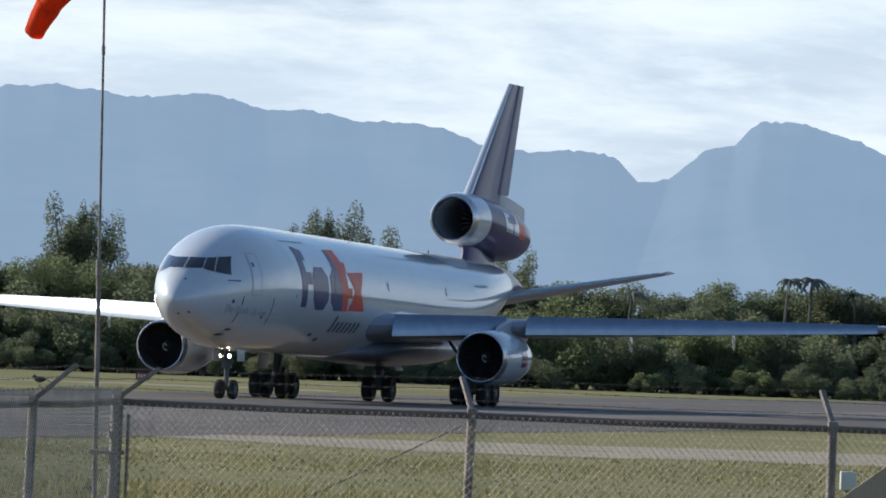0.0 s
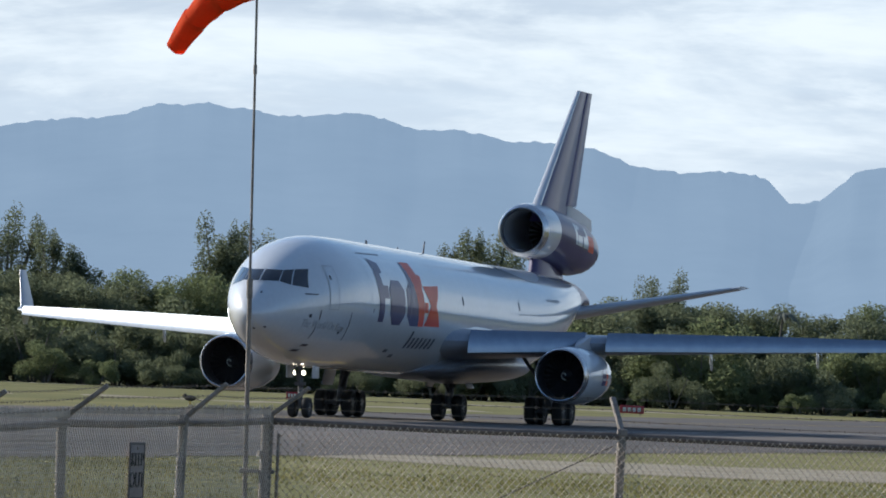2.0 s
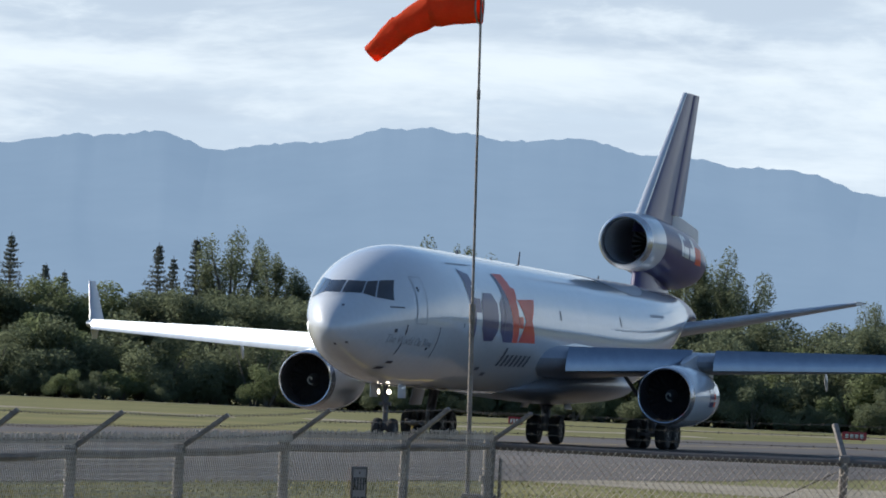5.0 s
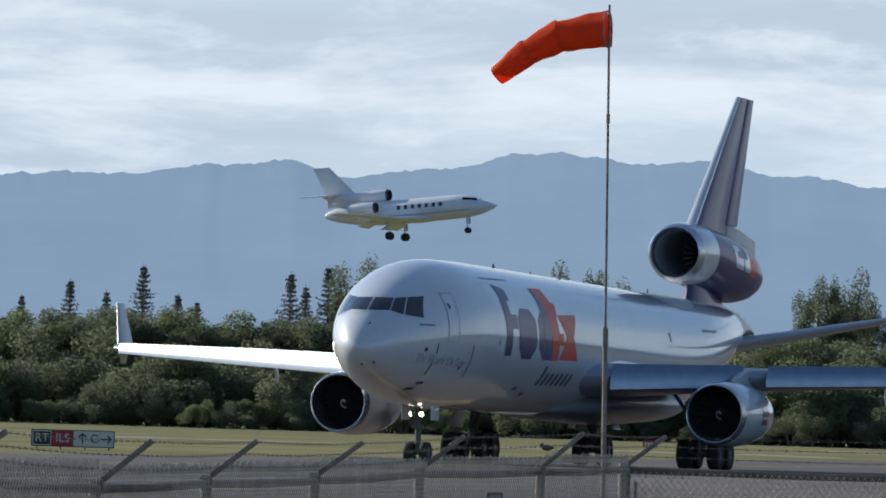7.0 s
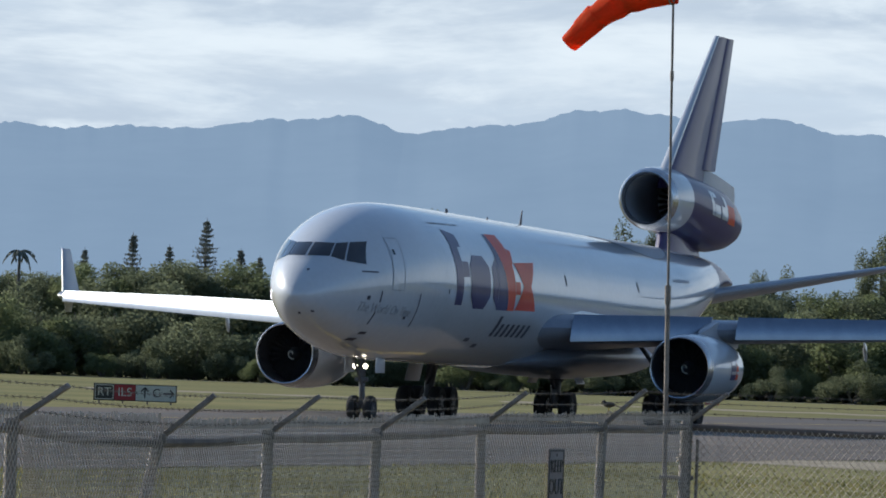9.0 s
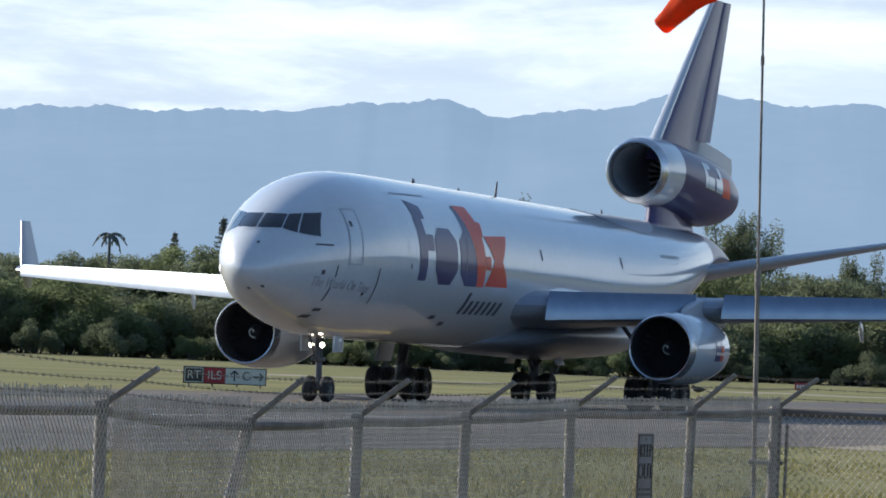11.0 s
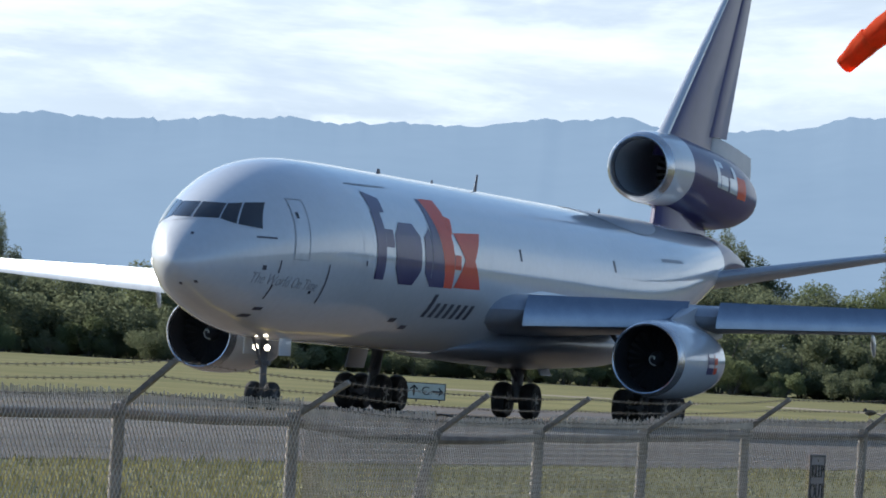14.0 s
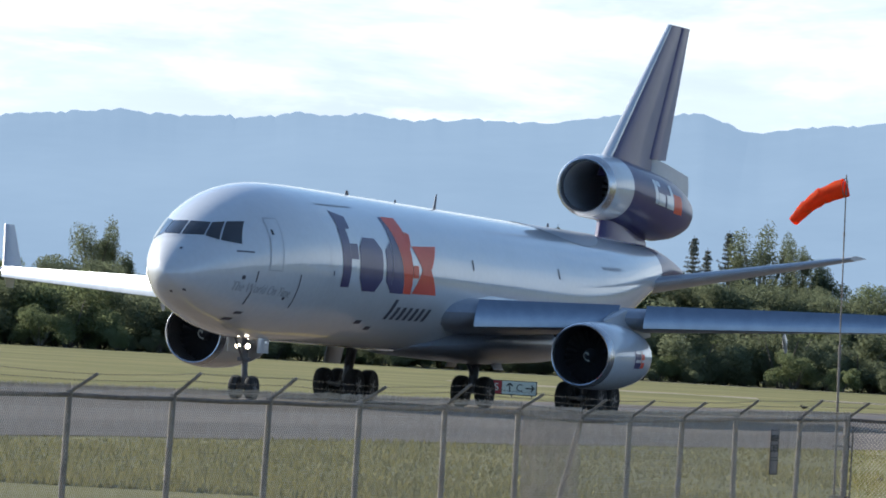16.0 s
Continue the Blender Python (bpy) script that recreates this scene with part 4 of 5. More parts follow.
def build_nacelle(plane, c, side):
    """A wing engine with its lip, duct, fan and pylon."""
    cx, cy, cz = c
    eng = part("engine", lathe(bmesh.new(), [(0.95, 1.22), (0.6, 1.315), (0.0, 1.375), (-1.2, 1.40), (-2.6, 1.36), (-3.9, 1.22), (-4.7, 1.08), (-4.7, 1.0), (-3.0, 0.98)], c, 56), WHITE_PAINT, plane, "white turbofan nacelle")
    part("intake_lip", lathe(bmesh.new(), [(0.60, 1.318), (0.85, 1.29), (0.98, 1.26), (1.05, 1.215), (1.03, 1.175), (0.86, 1.15)], c, 56), BARE_METAL, eng, "polished metal intake lip")
    part("duct", lathe(bmesh.new(), [(0.87, 1.151), (0.3, 1.15), (-0.6, 1.17), (-0.6, 0.05)], c, 48), BLACK, eng, "dark intake duct")
    part("core_nozzle", lathe(bmesh.new(), [(-3.0, 0.86), (-4.9, 0.72), (-5.9, 0.5), (-5.9, 0.44), (-5.0, 0.4), (-6.4, 0.05)], c, 36), BARE_METAL, eng, "dull metal exhaust cone")
    fan_blades(eng, c, 26, (-0.35, 0, 0.68), (0.22, 0.02, 0.92))
    part("spinner", lathe(bmesh.new(), [(-0.3, 0.30), (-0.05, 0.24), (0.15, 0.12), (0.24, 0.01)], c, 24), BLACK, eng)
    bm = bmesh.new()
    pts = []
    for k in range(9):
        r = 0.05 + 0.021 * k
        pts.append(Vector((cx + float(np.interp(r, [0.01, 0.12, 0.24], [0.26, 0.17, -0.03])), cy + r * math.cos(0.62 * k), cz + r * math.sin(0.62 * k))))
    tube(bm, pts, 0.03, 5)
    part("swirl", bm, SIGN_WHITE, eng, "white painted spinner swirl")
    # small chine on the inboard shoulder
    bm = bmesh.new()
    box(bm, (0.7, 0.025, 0.2), Matrix.Translation(c) @ Matrix.Rotation(radians(56 * side), 4, "X") @ pose(-0.3, 0, 1.42), 0.01)
    part("chine", bm, WHITE_PAINT, eng)
    # pylon
    bm = bmesh.new()
    rings = []
    for x, z0, z1, h in ((-1.6, cz + 1.2, cz + 1.4, 0.04), (-2.5, cz + 1.1, cz + 1.62, 0.18), (-3.6, cz + 1.0, cz + 1.9, 0.24), (-5.4, cz + 0.7, cz + 1.7, 0.22), (-7.4, cz + 0.9, cz + 1.5, 0.06)):
        rings.append([Vector((cx + x, cy - h, z0)), Vector((cx + x, cy + h, z0)), Vector((cx + x, cy + h, z1)), Vector((cx + x, cy + h * 0.4, z1 + 0.06)), Vector((cx + x, cy - h * 0.4, z1 + 0.06)), Vector((cx + x, cy - h, z1))])
    part("pylon", loft(bm, rings), GREY_PAINT, eng)
    if side > 0:
        # brand mark as plain blocks on the outer flank
        for x0, x1, mat in ((-1.75, -2.55, PURPLE), (-2.6, -3.15, ORANGE)):
            bm = bmesh.new()
            n = 6
            grid = []
            for i in range(n + 1):
                row = []
                for j in range(n + 1):
                    x = x0 + (x1 - x0) * i / n
                    a = radians(-18 + 30 * j / n)
                    r = float(np.interp(-x, [1.2, 2.6, 3.9], [1.40, 1.36, 1.22])) + 0.012
                    row.append(bm.verts.new((cx + x, cy + r * math.cos(a), cz + r * math.sin(a))))
                grid.append(row)
            for r0, r1 in zip(grid, grid[1:]):
                for j in range(n):
                    if (j % 3 != 2) or (r0 is grid[0]):
                        bm.faces.new((r0[j], r0[j + 1], r1[j + 1], r1[j]))
            part("mark", bm, mat, eng, "plain colour block")
    return eng


def build_cargo_airplane():
    plane = thing("cargo_airplane", "white three-engined cargo jet with purple tail taxiing on its wheels", "airplane", pose(0, 0, 0))
    # hull
    xs = [8.4, 8.36, 8.22, 8.05, 7.8, 7.45, 7.05, 6.55, 6.0, 5.5, 5.06, 4.6, 4.2, 3.7, 3.2, 2.6, 2.0, 1.2, 0.5, -0.5, -1.5, -2.7, -4] + [-4 - 2 * i for i in range(1, 21)]
    fus = part("fuselage", loft(bmesh.new(), [hull_ring(x) for x in xs]), WHITE_PAINT, plane, "white painted fuselage")
    part("tail_cone", loft(bmesh.new(), [hull_ring(x, grow=0.004) for x in (-43.96, -45, -46, -47.5, -49, -50, -50.7, -51)]), PURPLE, plane, "purple tail cone")
    for x in (-0.9, -13.6, -20.8, -27.6, -35.2):
        part("joint", loft(bmesh.new(), [hull_ring(x + 0.018, grow=0.004), hull_ring(x - 0.018, grow=0.004)], cap=False), HULL_JOINT, fus)
    # belly fairing
    bm = bmesh.new()
    rings = []
    for x, w, h, z in ((-14.5, 1.2, 0.2, 2.4), (-17, 2.6, 0.62, 2.6), (-20, 3.1, 0.9, 2.8), (-25, 3.25, 1.0, 2.8), (-30, 2.9, 0.85, 2.8), (-34, 1.4, 0.3, 2.7)):
        rings.append([Vector((x, w * math.cos(2 * math.pi * i / 32), z + h * math.sin(2 * math.pi * i / 32))) for i in range(32)])
    part("belly_fairing", loft(bm, rings), WING_PAINT, plane, "grey wing root fairing")
    for s in (1, -1):
        rings = []
        for x, w, h, z in ((-12.6, 0.05, 0.08, 4.0), (-13.6, 0.3, 0.5, 4.1), (-15.5, 0.55, 0.75, 4.2), (-19, 0.7, 0.85, 4.25), (-25, 0.68, 0.8, 4.1), (-30, 0.5, 0.6, 3.9), (-33, 0.05, 0.08, 3.7)):
            rings.append([Vector((x, (2.35 + w * math.cos(2 * math.pi * i / 24)) * s, z + h * math.sin(2 * math.pi * i / 24))) for i in range(24)])
        part("root_fillet", loft(bmesh.new(), rings), WHITE_PAINT, fus, "white wing root fillet")
    # flight deck windows
    for s in (1, -1):
        for c in ([(0.03, 6.13), (0.80, 6.14), (0.74, 6.65), (0.03, 6.66)], [(0.835, 6.13), (1.27, 5.99), (1.11, 6.70), (0.775, 6.65)], [(1.31, 5.98), (1.82, 5.89), (1.56, 6.76), (1.145, 6.705)]):
            part("window", nose_patch(bmesh.new(), c, mirror=s), DARK_GLASS, fus, "dark flight deck pane")
        bm = nose_patch(bmesh.new(), [(0.0, 6.08), (1.85, 5.87), (1.58, 6.81), (0.0, 6.70)], 12, 0.005, s)
        part("window_frame", bm, WHITE_PAINT, fus)
    # door outline, seams and small vents on the left flank
    def flank(name, rects, mat, label="", n=6, lift=0.012):
        bm = bmesh.new()
        for c in rects:
            side_patch(bm, c, n, lift)
        return part(name, bm, mat, fus, label)

    part("door", side_patch(bmesh.new(), [(4.05, 5.0), (3.2, 5.0), (2.97, 6.92), (3.74, 6.92)], 10, 0.006), WHITE_PAINT, fus)
    bm = bmesh.new()
    for c in ([(4.08, 4.98), (4.03, 4.98), (3.72, 6.94), (3.77, 6.94)], [(3.22, 4.98), (3.17, 4.98), (2.94, 6.94), (2.99, 6.94)], rect(4.08, 3.17, 4.96, 5.0), rect(3.77, 2.94, 6.92, 6.96)):
        side_patch(bm, c, 8, 0.014)
    part("seam", bm, LINE_GREY, fus)
    part("porthole", side_patch(bmesh.new(), rect(3.67, 3.52, 6.32, 6.52), 4, 0.016), DARK_GLASS, fus)
    flank("seam", [rect(-1.4, -5.3, 7.66, 7.70)], LINE_GREY)
    flank("seam", [[(1.76, 4.9), (1.68, 4.9), (1.66, 3.6), (1.73, 3.6)]], DARK_MARK)
    flank("seam", [[(4.72, 4.92), (4.65, 4.92), (4.68, 4.5), (4.75, 4.5)]], DARK_MARK)
    flank("seam", [[(4.80, 4.12), (4.73, 4.12), (4.73, 3.64), (4.80, 3.64)]], DARK_MARK)
    for x, z, w, h in ((5.46, 4.57, 0.2, 0.15), (2.5, 3.9, 0.16, 0.1), (4.53, 3.27, 0.4, 0.1), (4.62, 3.02, 0.42, 0.1), (-5.9, 3.18, 0.6, 0.14), (-7.45, 2.96, 0.6, 0.14),
                       (-16.7, 5.6, 0.14, 0.42), (-27.2, 5.55, 0.14, 0.42), (-1.2, 4.95, 0.12, 0.18)):
        flank("vent", [rect(x + w / 2, x - w / 2, z, z + h)], DARK_MARK, "small dark vent", 2, 0.014)
    for y, z in ((0.24, 5.56), (0.49, 4.0), (0.02, 3.92)):
        part("probe", nose_patch(bmesh.new(), rect(y, y + 0.1, z, z + 0.08), 2), DARK_MARK, fus, "small dark probe")
    flank("small_print", [rect(5.85, 4.9, 5.59, 5.65)], DARK_MARK, "small dark lettering drawn as a bar")
    flank("small_print", [rect(-33.3, -35.9, 6.12, 6.24)], LINE_GREY)
    # brand mark as plain colour blocks
    P = [[(-2.2, 7.46), (-3.55, 7.27), (-3.4, 6.8), (-2.2, 6.8)], rect(-2.08, -2.95, 4.55, 6.8), rect(-2.95, -3.75, 5.65, 6.25),
         rect(-3.9, -6.4, 4.95, 6.1), [(-4.5, 4.45), (-5.8, 4.45), (-6.4, 4.95), (-3.9, 4.95)], [(-3.9, 6.1), (-6.4, 6.1), (-5.8, 6.52), (-4.5, 6.52)],
         [(-6.75, 4.9), (-7.45, 4.5), (-7.45, 6.45), (-6.75, 6.1)], [(-7.45, 4.45), (-8.9, 4.45), (-7.95, 7.4), (-7.6, 7.4)]]
    for c in P:
        flank("mark", [c], PURPLE, "plain purple colour block", 8)
    for c in ([(-8.92, 4.45), (-9.75, 4.45), (-9.55, 7.42), (-7.97, 7.42)], [(-9.6, 6.9), (-10.1, 6.82), (-9.75, 6.3), (-9.6, 6.3)], rect(-9.72, -10.35, 5.1, 5.6),
              [(-9.85, 6.35), (-10.75, 5.45), (-11.75, 5.45), (-12.65, 6.42)], [(-10.75, 5.45), (-9.85, 4.48), (-12.55, 4.48), (-11.75, 5.45)]):
        flank("mark", [c], ORANGE, "plain orange colour block", 8)
    for k in range(7):
        x, h = -8.15 - 0.68 * k, 0.8 if k == 0 else 0.5
        flank("wordmark", [[(x, 3.42), (x - 0.34, 3.42), (x - 0.34 - 0.35 * h, 3.42 + h), (x - 0.35 * h, 3.42 + h)]], DARK_MARK, "dark slanted bar of a wordmark", 3)
    hull_text(fus, "The World On Time", 5.95, 2.15, 4.3, 0.5)
    # crown: aerials and the grey panel before the tail engine
    for x, h, c in ((-9.5, 0.18, 0.5), (-15.0, 0.12, 0.3), (-19.5, 0.62, 0.32), (-33.4, 0.2, 0.35)):
        _, t, _ = section(x)
        bm = bmesh.new()
        loft(bm, [upright_foil(x, t - 0.03, c, 0.06), upright_foil(x - h * 0.4, t + h, c * 0.5, 0.03)])
        part("aerial", bm, DARK_MARK, fus, "blade aerial")
    bm = bmesh.new()
    grid = []
    for i in range(13):
        x = -28.5 - 9.0 * i / 12
        w, t, b = section(x)
        half = 42 * math.sin(math.pi * min(0.93, (i + 0.4) / 13)) ** 0.6
        row = []
        for j in range(13):
            a = radians(90 - half + 2 * half * j / 12)
            row.append(bm.verts.new((x, (w + 0.02) * math.cos(a), (t + b) / 2 + ((t - b) / 2 + 0.02) * math.sin(a))))
        grid.append(row)
    for r, s in zip(grid, grid[1:]):
        for j in range(12):
            bm.faces.new((r[j], r[j + 1], s[j + 1], s[j]))
    part("crown_panel", bm, GREY_PAINT, fus, "grey metal crown panel")
    # wings
    for s in (1, -1):
        bm = bmesh.new()
        rings = [foil(-13.6, 2.0 * s, 3.85, 14.4, 1.6, 2.5), foil(-15.6, 4.0 * s, 3.92, 12.0, 1.38, 2.2), foil(-19.4, 8.6 * s, 4.05, 8.8, 1.0, 1.8), foil(-25.4, 16.0 * s, 4.34, 5.8, 0.78, 1.0), foil(-32.3, 25.0 * s, 4.66, 2.9, 0.38, 0.0)]
        if s < 0:
            rings = [r[::-1] for r in rings]
        wing = part("wing", loft(bm, rings), WING_PAINT, plane, "swept grey wing")
        bm = bmesh.new()
        loft(bm, [[Vector((-32.9 - u * 2.2, (25.0 + w * 0.2) * s, 4.66)) for u, w in FOIL], [Vector((-34.6 - u * 1.0, (25.75 + w * 0.1) * s, 6.75)) for u, w in FOIL]])
        part("winglet", bm, GREY_PAINT, wing, "upright pale grey winglet")
        bm = bmesh.new()
        loft(bm, [[Vector((-33.1 - u * 1.4, (25.05 + w * 0.12) * s, 4.6)) for u, w in FOIL], [Vector((-33.9 - u * 0.7, (25.2 + w * 0.06) * s, 3.95)) for u, w in FOIL]])
        part("winglet", bm, GREY_PAINT, wing)
        # polished slat along the leading edge
        stations = ((3.7, -15.4, 3.9, 1.18), (8.6, -19.4, 4.10, 1.0), (16.0, -25.4, 4.36, 0.84), (24.6, -32.0, 4.64, 0.50))
        for run in ((3.7, 6.0, 8.4), (9.3, 12.5, 16.0, 20.3, 24.6)):
            bm = bmesh.new()
            rings = []
            for y in run:
                x, z, th = (float(np.interp(y, [q[0] for q in stations], [q[k] for q in stations])) for k in (1, 2, 3))
                # run out and drooped: the face looks forward and up
                face = [(0.38 - 0.40 * k - 0.10 * (2 * k - 1) ** 2, (k - 0.5) * 0.94) for k in (0, 0.2, 0.4, 0.6, 0.8, 1.0)]
                back = [(u - 0.09, w) for u, w in face[::-1]]
                rings.append([Vector((x + u * th, y * s, z + w * th)) for u, w in face + back])
            part("slat", loft(bm, rings), SLAT, wing, "bare metal leading edge slat, run out")
        for x, y, z, l in ((-29.2, 12.2, 3.68, 0.7), (-31.8, 17.0, 3.98, 0.6)):
            bm = bmesh.new()
            rings = []
            for u, r in ((0, 0.03), (0.2, 0.16), (0.55, 0.2), (0.85, 0.13), (1, 0.02)):
                rings.append([Vector((x - u * l, y * s + r * 0.34 * math.cos(k * math.pi / 6), z - 0.02 - 0.5 * u + r * 1.9 * math.sin(k * math.pi / 6))) for k in range(12)])
            part("flap_fairing", loft(bm, rings), WHITE_PAINT, wing, "pale flap track fairing")
        build_nacelle(plane, (-15.9, 8.36 * s, 2.45), s)
        # tailplane
        bm = bmesh.new()
        rings = [foil(-41.6, 1.0 * s, 5.55, 7.2, 0.72, -1), foil(-44.8, 5.0 * s, 6.45, 4.6, 0.48, -1), foil(-48.6, 8.95 * s, 7.38, 2.4, 0.22, -1)]
        part("tailplane", loft(bm, rings), GREY_PAINT, plane, "grey tailplane")
    # tail engine in the fin root
    c = (-38.65, 0, 9.78)
    tail = part("tail_engine", lathe(bmesh.new(), [(-1.9, 1.42), (-3.0, 1.47, -0.12), (-4.5, 1.5, -0.28), (-6.5, 1.52, -0.48), (-8.6, 1.46, -0.64), (-10.2, 1.24, -0.74), (-11.3, 1.0, -0.78), (-11.3, 0.9, -0.78), (-9.8, 0.8, -0.74)], c, 56), PURPLE, plane, "purple tail engine nacelle")
    part("intake_shell", lathe(bmesh.new(), [(-1.9, 1.424), (-1.0, 1.42), (0.0, 1.39), (0.35, 1.345)], c, 56), WHITE_PAINT, tail, "pale grey intake shell")
    part("intake_lip", lathe(bmesh.new(), [(0.34, 1.35), (0.6, 1.29), (0.74, 1.21), (0.76, 1.15), (0.66, 1.08), (0.4, 1.05)], c, 56), BARE_METAL, tail, "polished metal intake lip")
    part("duct", lathe(bmesh.new(), [(0.42, 1.052), (-0.6, 1.06), (-3.5, 1.14), (-5.0, 1.16), (-5.0, 0.03)], c, 48), GREY_PAINT, tail, "grey intake duct")
    part("exhaust_cone", lathe(bmesh.new(), [(-9.8, 0.6, -0.74), (-11.5, 0.42, -0.78), (-12.2, 0.04, -0.8)], c, 28), BARE_METAL, tail)
    fan_blades(tail, c, 24, (-4.85, 0, 0.68), (0.2, 0.02, 0.85))
    for x0, x1, a0, a1, mat, label in ((-4.6, -5.0, -8, 34, WHITE_PAINT, "white"), (-5.05, -5.5, 24, 34, WHITE_PAINT, "white"), (-5.05, -5.9, -8, 12, WHITE_PAINT, "white"), (-6.1, -6.7, -8, 14, WHITE_PAINT, "white"), (-6.7, -7.1, -8, 34, WHITE_PAINT, "white"), (-7.15, -8.3, -12, 20, ORANGE, "orange")):
        bm = bmesh.new()
        grid = []
        for i in range(6):
            x = x0 + (x1 - x0) * i / 5
            r = float(np.interp(-x, [4, 6.5, 9], [1.49, 1.525, 1.47])) + 0.014
            grid.append([bm.verts.new((c[0] + x, r * math.cos(radians(a0 + (a1 - a0) * j / 6)), c[2] + float(np.interp(-x, [3, 4.5, 6.5, 8.6], [-0.12, -0.28, -0.48, -0.64])) + r * math.sin(radians(a0 + (a1 - a0) * j / 6)))) for j in range(7)])
        for r0, r1 in zip(grid, grid[1:]):
            for j in range(6):
                bm.faces.new((r0[j], r0[j + 1], r1[j + 1], r1[j]))
        bmesh.ops.recalc_face_normals(bm, faces=bm.faces[:])
        part("mark", bm, mat, tail, "plain %s colour block" % label)
    # strut between hull and tail engine
    bm = bmesh.new()
    rings = [upright_foil(-40.0, 7.3, 6.8, 0.95), upright_foil(-40.2, 8.0, 6.0, 0.85), upright_foil(-40.4, 8.9, 5.6, 0.8)]
    part("tail_strut", loft(bm, rings), PURPLE, plane, "purple tail engine strut")
    # fin and rudder
    bm = bmesh.new()
    part("fin", loft(bm, [upright_foil(-39.8, 10.3, 7.5, 0.8), upright_foil(-40.3, 11.0, 6.9, 0.75), upright_foil(-43.0, 13.2, 5.2, 0.56), upright_foil(-48.2, 17.38, 1.9, 0.24)]), PURPLE, plane, "tall purple fin")
    bm = bmesh.new()
    part("rudder", loft(bm, [upright_foil(-46.0, 11.3, 2.7, 0.4), upright_foil(-49.9, 17.36, 1.15, 0.16)]), PURPLE, plane, "purple rudder")
    bm = bmesh.new()
    part("rudder", loft(bm, [upright_foil(-46.4, 9.4, 5.7, 0.42), upright_foil(-46.5, 10.3, 5.6, 0.38), [v + Vector((0, 0, 0.12 * (v.x + 52.0))) for v in upright_foil(-46.6, 10.72, 5.4, 0.34)]]), GREY_PAINT, plane, "lower grey rudder section")
    # leading edge strip, its white standing for the sun's gleam along it
    bm = bmesh.new()
    ring0 = [Vector((-40.28 + 0.07 - u * 0.9, w * 0.5, 11.0)) for u, w in FOIL]
    ring1 = [Vector((-48.2 + 0.07 - u * 0.4, w * 0.23, 17.4)) for u, w in FOIL]
    part("fin_edge_gleam", loft(bm, [ring0, ring1]), WHITE_PAINT, plane, "fin leading edge, painted white for the sunlight on it")
    # nose gear
    gear = new("nose_gear")
    gear.parent = plane
    bm = bmesh.new()
    rod(bm, (0, 0, 0.5), (0.1, 0, 2.7), 0.11, 0.14, 12)
    rod(bm, (0, -0.4, 0.47), (0, 0.4, 0.47), 0.07, n=10)
    rod(bm, (0.05, 0, 1.3), (1.4, 0, 2.6), 0.05, n=8)
    rod(bm, (-0.05, 0, 1.4), (-0.35, 0, 0.75), 0.04, n=8)
    box(bm, (0.2, 0.5, 0.16), pose(0.12, 0, 1.55), 0.03)
    part("strut", bm, GEAR_PAINT, gear)
    for s in (-1, 1):
        bm = bmesh.new()
        box(bm, (1.1, 0.04, 0.6), pose(-0.2, 0.62 * s, 2.12), 0.015)
        part("gear_door", bm, WHITE_PAINT, gear)
        for z, r, x in ((2.06, 0.105, 0.3), (2.4, 0.075, 0.32))[:2 if s > 0 else 1]:
            bm = bmesh.new()
            lathe(bm, [(-0.1, r * 0.5), (0.0, r), (0.04, r)], (x, 0.21 * s, z), 16)
            part("lamp_housing", bm, GEAR_PAINT, gear)
            bm = bmesh.new()
            lathe(bm, [(0.03, r * 0.97), (0.06, r * 0.6), (0.07, 0.01)], (x, 0.21 * s, z), 16)
            part("lamp", bm, PALE_LAMP, gear, "lit landing lamp")
    wheels = []
    nose = build_wheel(0.47, 0.34, plane, pose(0, 0.33, 0.47))
    wheels.append((nose, (0, 0.33, 0.47), 0.47))
    w2 = copy_thing(nose, pose(0, -0.33, 0.47))
    wheels.append((w2, (0, -0.33, 0.47), 0.47))
    # main gear
    first = None
    for y, xs_, gaps, drop in ((5.36, (-23.8, -25.44), (-0.69, 0.69), 3.3), (-5.36, (-23.8, -25.44), (-0.69, 0.69), 3.3), (0.0, (-25.46,), (-0.53, 0.53), 2.3)):
        gear = new("main_gear")
        gear.parent = plane
        xm = sum(xs_) / len(xs_)
        bm = bmesh.new()
        rod(bm, (xm, y, 0.68), (xm, y * 0.94, drop), 0.19, 0.24, 14)
        rod(bm, (xm + 0.1, y, 1.4), (xm + 1.5, y * 0.8, drop), 0.09, n=8)
        if y:
            rod(bm, (xs_[0] + 0.2, y, 0.66), (xs_[1] - 0.2, y, 0.66), 0.13, n=10)
            rod(bm, (xm, y, 1.5), (xm - 0.2, y * 0.84, drop - 0.2), 0.08, n=8)
        else:
            for s in (-1, 1):
                rod(bm, (xm, 0, 1.5), (xm, 0.75 * s, drop + 0.1), 0.08, n=8)
        for x in xs_:
            rod(bm, (x, y + gaps[0], 0.66), (x, y + gaps[1], 0.66), 0.09, n=10)
        part("strut", bm, GEAR_PAINT, gear)
        for s in ((1,) if y else (-1, 1)):
            bm = bmesh.new()
            if y:
                box(bm, (1.9, 0.06, 1.6), pose(xm, y * 1.1, 2.3, 12 if y > 0 else -12, 0, 0), 0.02)
            else:
                box(bm, (1.2, 0.05, 0.6), pose(xm, 0.95 * s, 1.9, 24 * s, 0, 0), 0.02)
            # grey here, white at the nose gear: shadow under the wing put into the paint
            part("gear_door", bm, GREY_PAINT, gear)
        for x in xs_:
            for g in gaps:
                p = (x, y + g, 0.66)
                if first is None:
                    first = wh = build_wheel(0.66, 0.53, plane, pose(*p))
                else:
                    wh = copy_thing(first, pose(*p))
